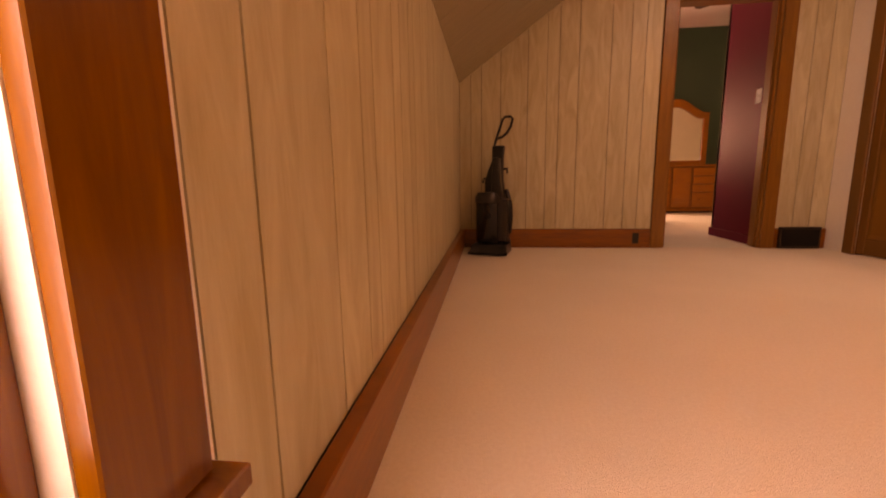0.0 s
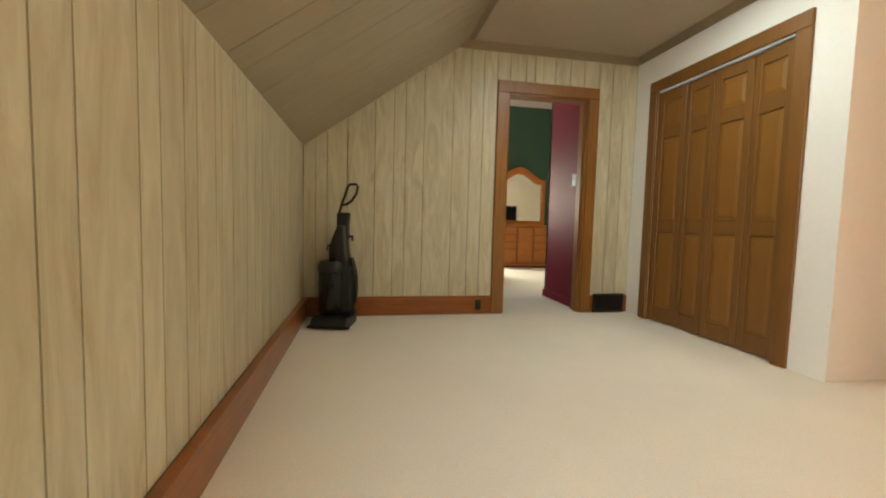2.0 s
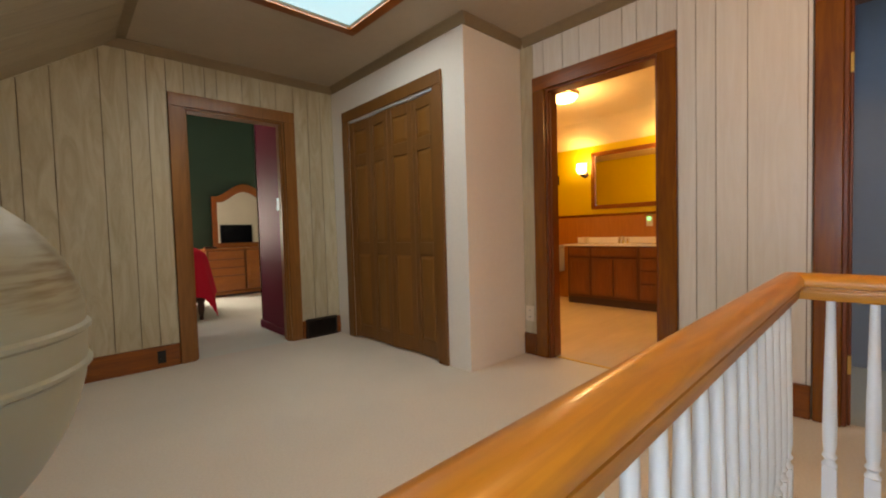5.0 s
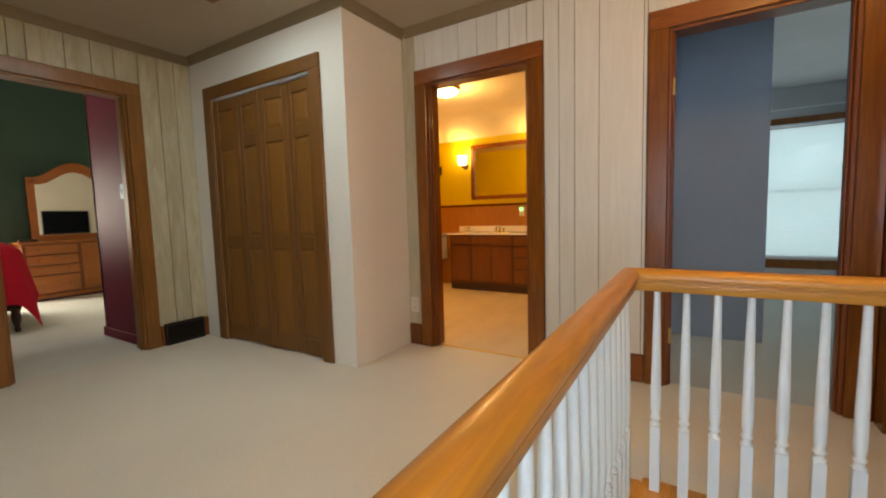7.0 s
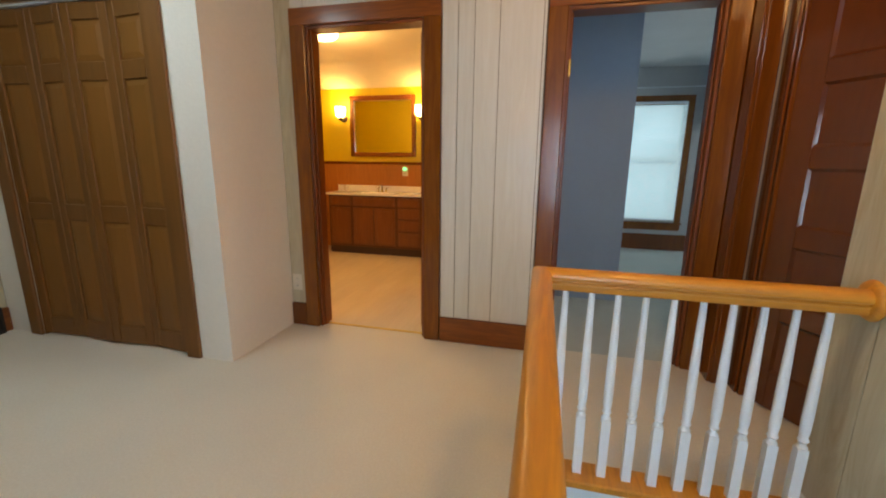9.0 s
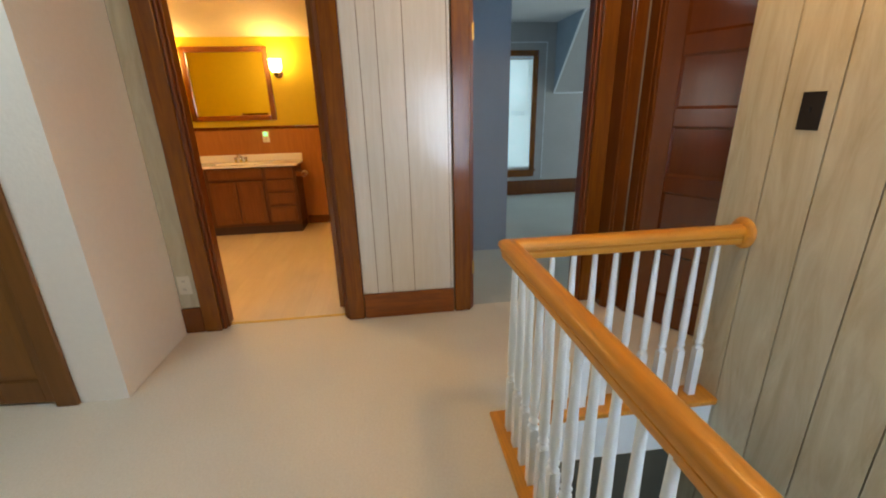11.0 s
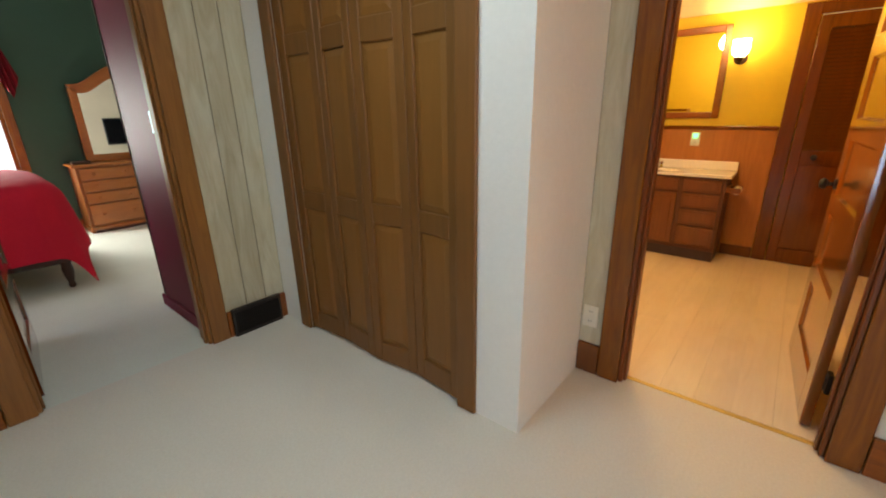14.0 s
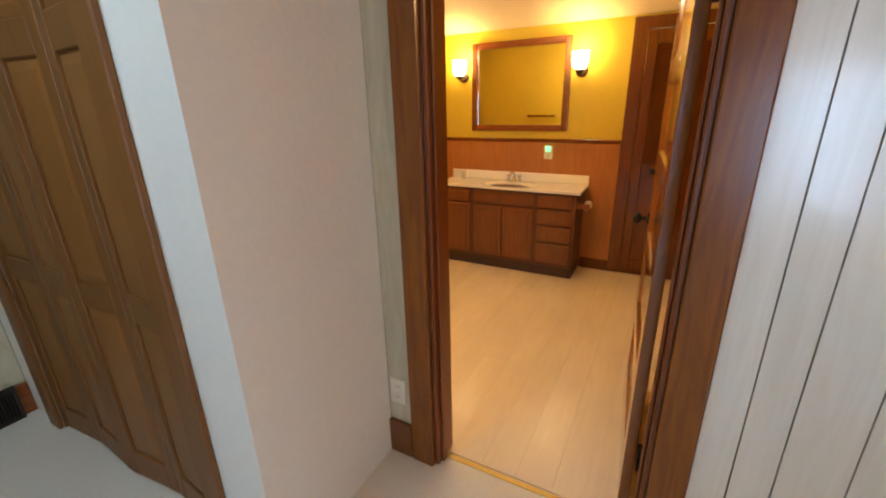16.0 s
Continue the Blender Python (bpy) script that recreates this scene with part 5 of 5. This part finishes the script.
under(bmir, boxpart("frame_side", (BX - 0.035, BX - 0.001, y0, y0 + w, z0, z1), TRIM, bmir, bevel=0.008, segs=2), boxpart("frame_side", (BX - 0.035, BX - 0.001, y1 - w, y1, z0, z1), TRIM, bmir, bevel=0.008, segs=2),
      boxpart("frame_bottom", (BX - 0.034, BX - 0.001, y0 + w, y1 - w, z0, z0 + w), TRIM_H, bmir, bevel=0.008, segs=2), boxpart("frame_top", (BX - 0.034, BX - 0.001, y0 + w, y1 - w, z1 - w, z1), TRIM_H, bmir, bevel=0.008, segs=2),
      boxpart("mirror_glass", (BX - 0.012, BX - 0.006, y0 + w - 0.01, y1 - w + 0.01, z0 + w - 0.01, z1 - w + 0.01), MIRROR, bmir, "clear mirror glass"))


def sconce():
    s = thing("wall_sconce", (BX, 2.71, 1.72), "lit wall sconce with a glowing glass bowl on a dark bracket", "wall lamp", "sconces beside the mirror")
    bm = bmesh.new()
    lathe(bm, (-0.001, 0, 0), [(0.05, 0), (0.048, -0.012), (0.02, -0.02)], 18, "x")
    part("wall_plate", bm, BRONZE, s, smooth=True)
    bm = bmesh.new()
    tube(bm, [(-0.01, 0, -0.01), (-0.05, 0, -0.035), (-0.09, 0, -0.025), (-0.105, 0, 0.005)], 0.009, 8)
    part("arm", bm, BRONZE, s, smooth=True)
    bm = bmesh.new()
    lathe(bm, (-0.105, 0, 0), [(0.012, -0.03), (0.026, -0.018), (0.034, -0.004), (0.034, 0.0035)], 18)
    part("cup_holder", bm, BRONZE, s, smooth=True)
    bm = bmesh.new()
    lathe(bm, (-0.105, 0, 0), [(0.034, 0.004), (0.058, 0.03), (0.066, 0.07), (0.060, 0.105), (0.066, 0.135), (0.062, 0.135), (0.054, 0.105), (0.04, 0.03)], 20)
    part("glass_shade", bm, GLOW, s, "glowing frosted glass shade", smooth=True)
    return s


sc_ = sconce()
copy_thing(sc_, Matrix.Translation((BX, 3.79, 1.72)))
cl = thing("ceiling_light", (5.45, 3.05, 2.27), "lit round flush ceiling light with a glass bowl", "ceiling light")
bm = bmesh.new()
lathe(bm, (0, 0, 0), [(0.13, -0.001), (0.135, -0.018), (0.12, -0.025)], 28)
part("rim", bm, BRASS, cl, smooth=True)
bm = bmesh.new()
lathe(bm, (0, 0, 0), [(0.118, -0.0255), (0.112, -0.045), (0.085, -0.068), (0.045, -0.08), (0.005, -0.083)], 28)
part("glass_bowl", bm, GLOWC, cl, "glowing glass bowl", smooth=True)
nl = plate("wall_outlet", (BX - 0.014, 2.945, 1.05), "x", -1, 0.075, 0.12, IVORY, "ivory outlet on the wainscot with a green night light", "wall outlet")
NLG = mat("green_night_light", (0.2, 0.9, 0.4), 0.4, bump=0, emit=(0.2, 1.0, 0.4), strength=1.6)
boxpart("night_light", (-0.035, -0.0095, -0.02, 0.02, 0.012, 0.055), NLG, nl, "glowing green night light", bevel=0.006)
plate("light_switch", (BX, 4.22, 1.685), "x", -1, 0.05, 0.13, BLACKM, "dark narrow plate on the yellow wall", "wall plate", "switch")
tb = thing("towel_bar", (XE + T + 0.013, 3.70, 1.294), "dark towel bar on the yellow wall", "towel bar")
for s in (-1, 1):
    bm = bmesh.new()
    lathe(bm, (0.0005, s * 0.21, 0), [(0.024, 0), (0.022, 0.01), (0.012, 0.02), (0.012, 0.06), (0.018, 0.065), (0.018, 0.08)], 12, "x")
    part("post", bm, BRASS, tb, smooth=True)
boxpart("bar", (0.055, 0.085, -0.205, 0.205, -0.015, 0.015), DARKTRIM, tb, "dark varnished wooden bar", bevel=0.007, segs=2)


def toilet():
    t = thing("toilet", (6.85, 4.33, 0), "white porcelain toilet with its lid closed", "toilet")
    boxpart("tank", (0.10, 0.305, -0.23, 0.23, 0.38, 0.72), PORCELAIN, t, bevel=0.02, segs=2)
    boxpart("tank_lid", (0.09, 0.315, -0.24, 0.24, 0.721, 0.76), PORCELAIN, t, bevel=0.012, segs=2)
    bm = bmesh.new()
    rings = []
    for sx, sy, z, ox in ((0.16, 0.11, 0.0, 0.02), (0.15, 0.10, 0.12, 0.0), (0.17, 0.12, 0.22, -0.03), (0.22, 0.17, 0.33, -0.08), (0.235, 0.185, 0.385, -0.09), (0.235, 0.185, 0.40, -0.09)):
        rings.append([bm.verts.new((ox + sx * math.cos(a * math.pi / 12), sy * math.sin(a * math.pi / 12), z)) for a in range(24)])
    for a, b in zip(rings, rings[1:]):
        for i in range(24):
            bm.faces.new((a[i], a[(i + 1) % 24], b[(i + 1) % 24], b[i]))
    bm.faces.new(rings[0][::-1])
    bm.faces.new(rings[-1])
    part("bowl", bm, PORCELAIN, t, smooth=True)
    bm = bmesh.new()
    slab(bm, [(-0.09 + 0.24 * math.cos(a * math.pi / 12), 0.19 * math.sin(a * math.pi / 12)) for a in range(24)], "z", 0.402, 0.43)
    part("seat_lid", bm, PORCELAIN, t, bevel=0.006)
    boxpart("flush_lever", (0.085, 0.10, 0.14, 0.20, 0.65, 0.665), CHROME, t, bevel=0.003)


toilet()

# ---- blue room ----
GX = 8.25
struct("wall_blue_block", [(5.75, 5.85, 0.49, 1.33, 0, 2.41), (5.85, GX, 0.49, 0.55, 0, 2.41), (XE + T, 5.75, 1.25, 1.33, 0, 2.41)], BLUEW, "slate blue painted walls by the doorway")
struct("wall_blue_west", [(XE + T + 0.001, XE + T + 0.012, 1.097, 1.25, 0, 2.41), (XE + T + 0.001, XE + T + 0.012, 0.28, 1.097, 2.05, 2.41), (XE + T + 0.001, XE + T + 0.012, -0.05, 0.28, 0, 2.41), (XE + 0.05, XE + T, -4.2, -0.05, 0, 2.41)], GREYW, "grey painted wall")
struct("wall_blue_east", [(GX, GX + T, 0.38, 0.55, 0, 2.41), (GX, GX + T, -0.57, 0.38, 0, 0.41), (GX, GX + T, -0.57, 0.38, 1.98, 2.41), (GX, GX + T, -0.90, -0.57, 0, 2.41), (GX, GX + T, -4.2, -0.90, 0, 1.485)], GREYW, "grey painted wall with a window")
struct("wall_blue_south", [(XE, 5.6, -4.3, -4.2, 0, 2.41), (7.0, GX, -4.3, -4.2, 0, 2.41), (5.6, 7.0, -4.3, -4.2, 0, 0.7), (5.6, 7.0, -4.3, -4.2, 2.1, 2.41)], GREYW, "grey painted wall")
struct("ceiling_blue", [(XE + T, 7.41, -4.2, 1.33, 2.41, 2.5), (7.41, GX + T, -0.90, 1.33, 2.41, 2.5)], WHITEC, "white ceiling of the blue room", "ceiling")
bm = bmesh.new()
slab(bm, [(7.41, 2.41), (GX, 1.485), (GX + T, 1.485), (GX + T, 2.5), (7.41, 2.5)], "y", -4.2, -0.915)
tagged(part("ceiling_blue_slope", bm, GREYW), "grey sloped ceiling under the roof", "ceiling", kind="structure")
# cheek is paler than the walls: the sun on it is painted in
bm = bmesh.new()
slab(bm, [(7.41, 2.41), (GX, 1.485), (GX, 2.41)], "y", -0.914, -0.90)
tagged(part("wall_dormer_cheek", bm, mat("sunlit_cheek_blue", (0.40, 0.52, 0.62), 0.6)), "side of the window dormer, sunlight put into its pale blue", "wall", kind="structure")
bm = bmesh.new()
slab(bm, [(7.40, 2.395), (7.42, 2.41), (GX, 1.50), (GX, 1.475)], "y", -0.916, -0.892)
tagged(part("trim_dormer", bm, WHITE), "white edge bead of the dormer", "trim", kind="structure")
for d in ((GX - 0.02, GX, -4.2, -0.92, 1.47, 1.495), (GX - 0.012, GX, -0.775, -0.76, 0.24, 2.16), (GX - 0.012, GX, -0.76, 0.48, 2.15, 2.165)):
    struct("trim_bead", d, WHITE, "thin white bead on the grey wall", "trim")
struct("baseboard_blue", [(GX - 0.02, GX, -4.2, 0.48, 0.001, 0.22)], DARKTRIM, "dark brown baseboard", "baseboard", bevel=0.004)
sash_window("window_blue", "x", GX, -0.57, 0.38, 0.41, 1.98, -1, "wooden double-hung window behind white blinds", PANE, TRIM, 0.075)
# unseen window, added only as a light source for this room
sash_window("window_blue_south", "y", -4.2, 5.6, 7.0, 0.7, 2.1, 1, "unseen wooden double-hung window added to light the blue room", PANE_FILL_BLUE, TRIM, 0.075)
bl = thing("window_blind", (GX - 0.04, -0.1, 1.98), "white mini blinds closed over the window", "blinds")
p = [boxpart("headrail", (GX - 0.05, GX - 0.024, -0.56, 0.37, 1.945, 1.978), WHITE, bl, bevel=0.002), boxpart("bottom_rail", (GX - 0.045, GX - 0.027, -0.56, 0.37, 0.415, 0.435), WHITE, bl, bevel=0.002)]
me = None
for i in range(75):
    z = 0.445 + i * 0.02
    if me is None:
        bm = bmesh.new()
        slab(bm, [(-0.008, -0.009), (-0.002, -0.001), (0.008, 0.0085), (0.007, 0.0095), (-0.003, 0.0), (-0.009, -0.008)], "y", -0.46, 0.46)
        o = part("slat", bm, BLIND, bl, "thin white slat")
        me = o.data
    else:
        o = new("slat", me)
        o.parent, o["label"] = bl, "thin white slat"
    o.location = (0.005, 0.005, z - 1.98)
for y in (-0.45, 0.25):
    bm = bmesh.new()
    tube(bm, [(GX - 0.046, y, 0.43), (GX - 0.046, y, 1.95)], 0.0012, 5)
    p.append(part("cord", bm, WHITE, bl))
under(bl, *p)
plate("wall_outlet", (GX - 0.02, -1.58, 0.13), "x", -1, 0.12, 0.06, IVORY, "small ivory outlet set in the baseboard", "wall outlet")

# ---- floor planks of the bathroom, and the outer shell ----
fb = next(o for o in scene.objects if o.name == "floor_bath")
y, k = BY0, 0
while y < BY1 - 0.02:
    y2 = min(y + 0.152, BY1)
    x = XE + 0.09
    cut = XE + 0.09 + 0.35 + 0.41 * (k * 2 % 3)
    while x < BX - 0.02:
        x2 = min(cut, BX - 0.015)
        if y < 2.69 and y2 > 1.892 or x > XE + T:
            pass
        xa = max(x, XE + T) if not (1.892 <= y and y2 <= 2.69) else x
        bm = bmesh.new()
        box(bm, xa + 0.0003, x2 - 0.0003, y + 0.0004, y2 - 0.0004, -0.0055, 0)
        part("floor_plank", bm, TILE, fb)
        x = x2
        cut += 1.22
    y, k = y2, k + 1
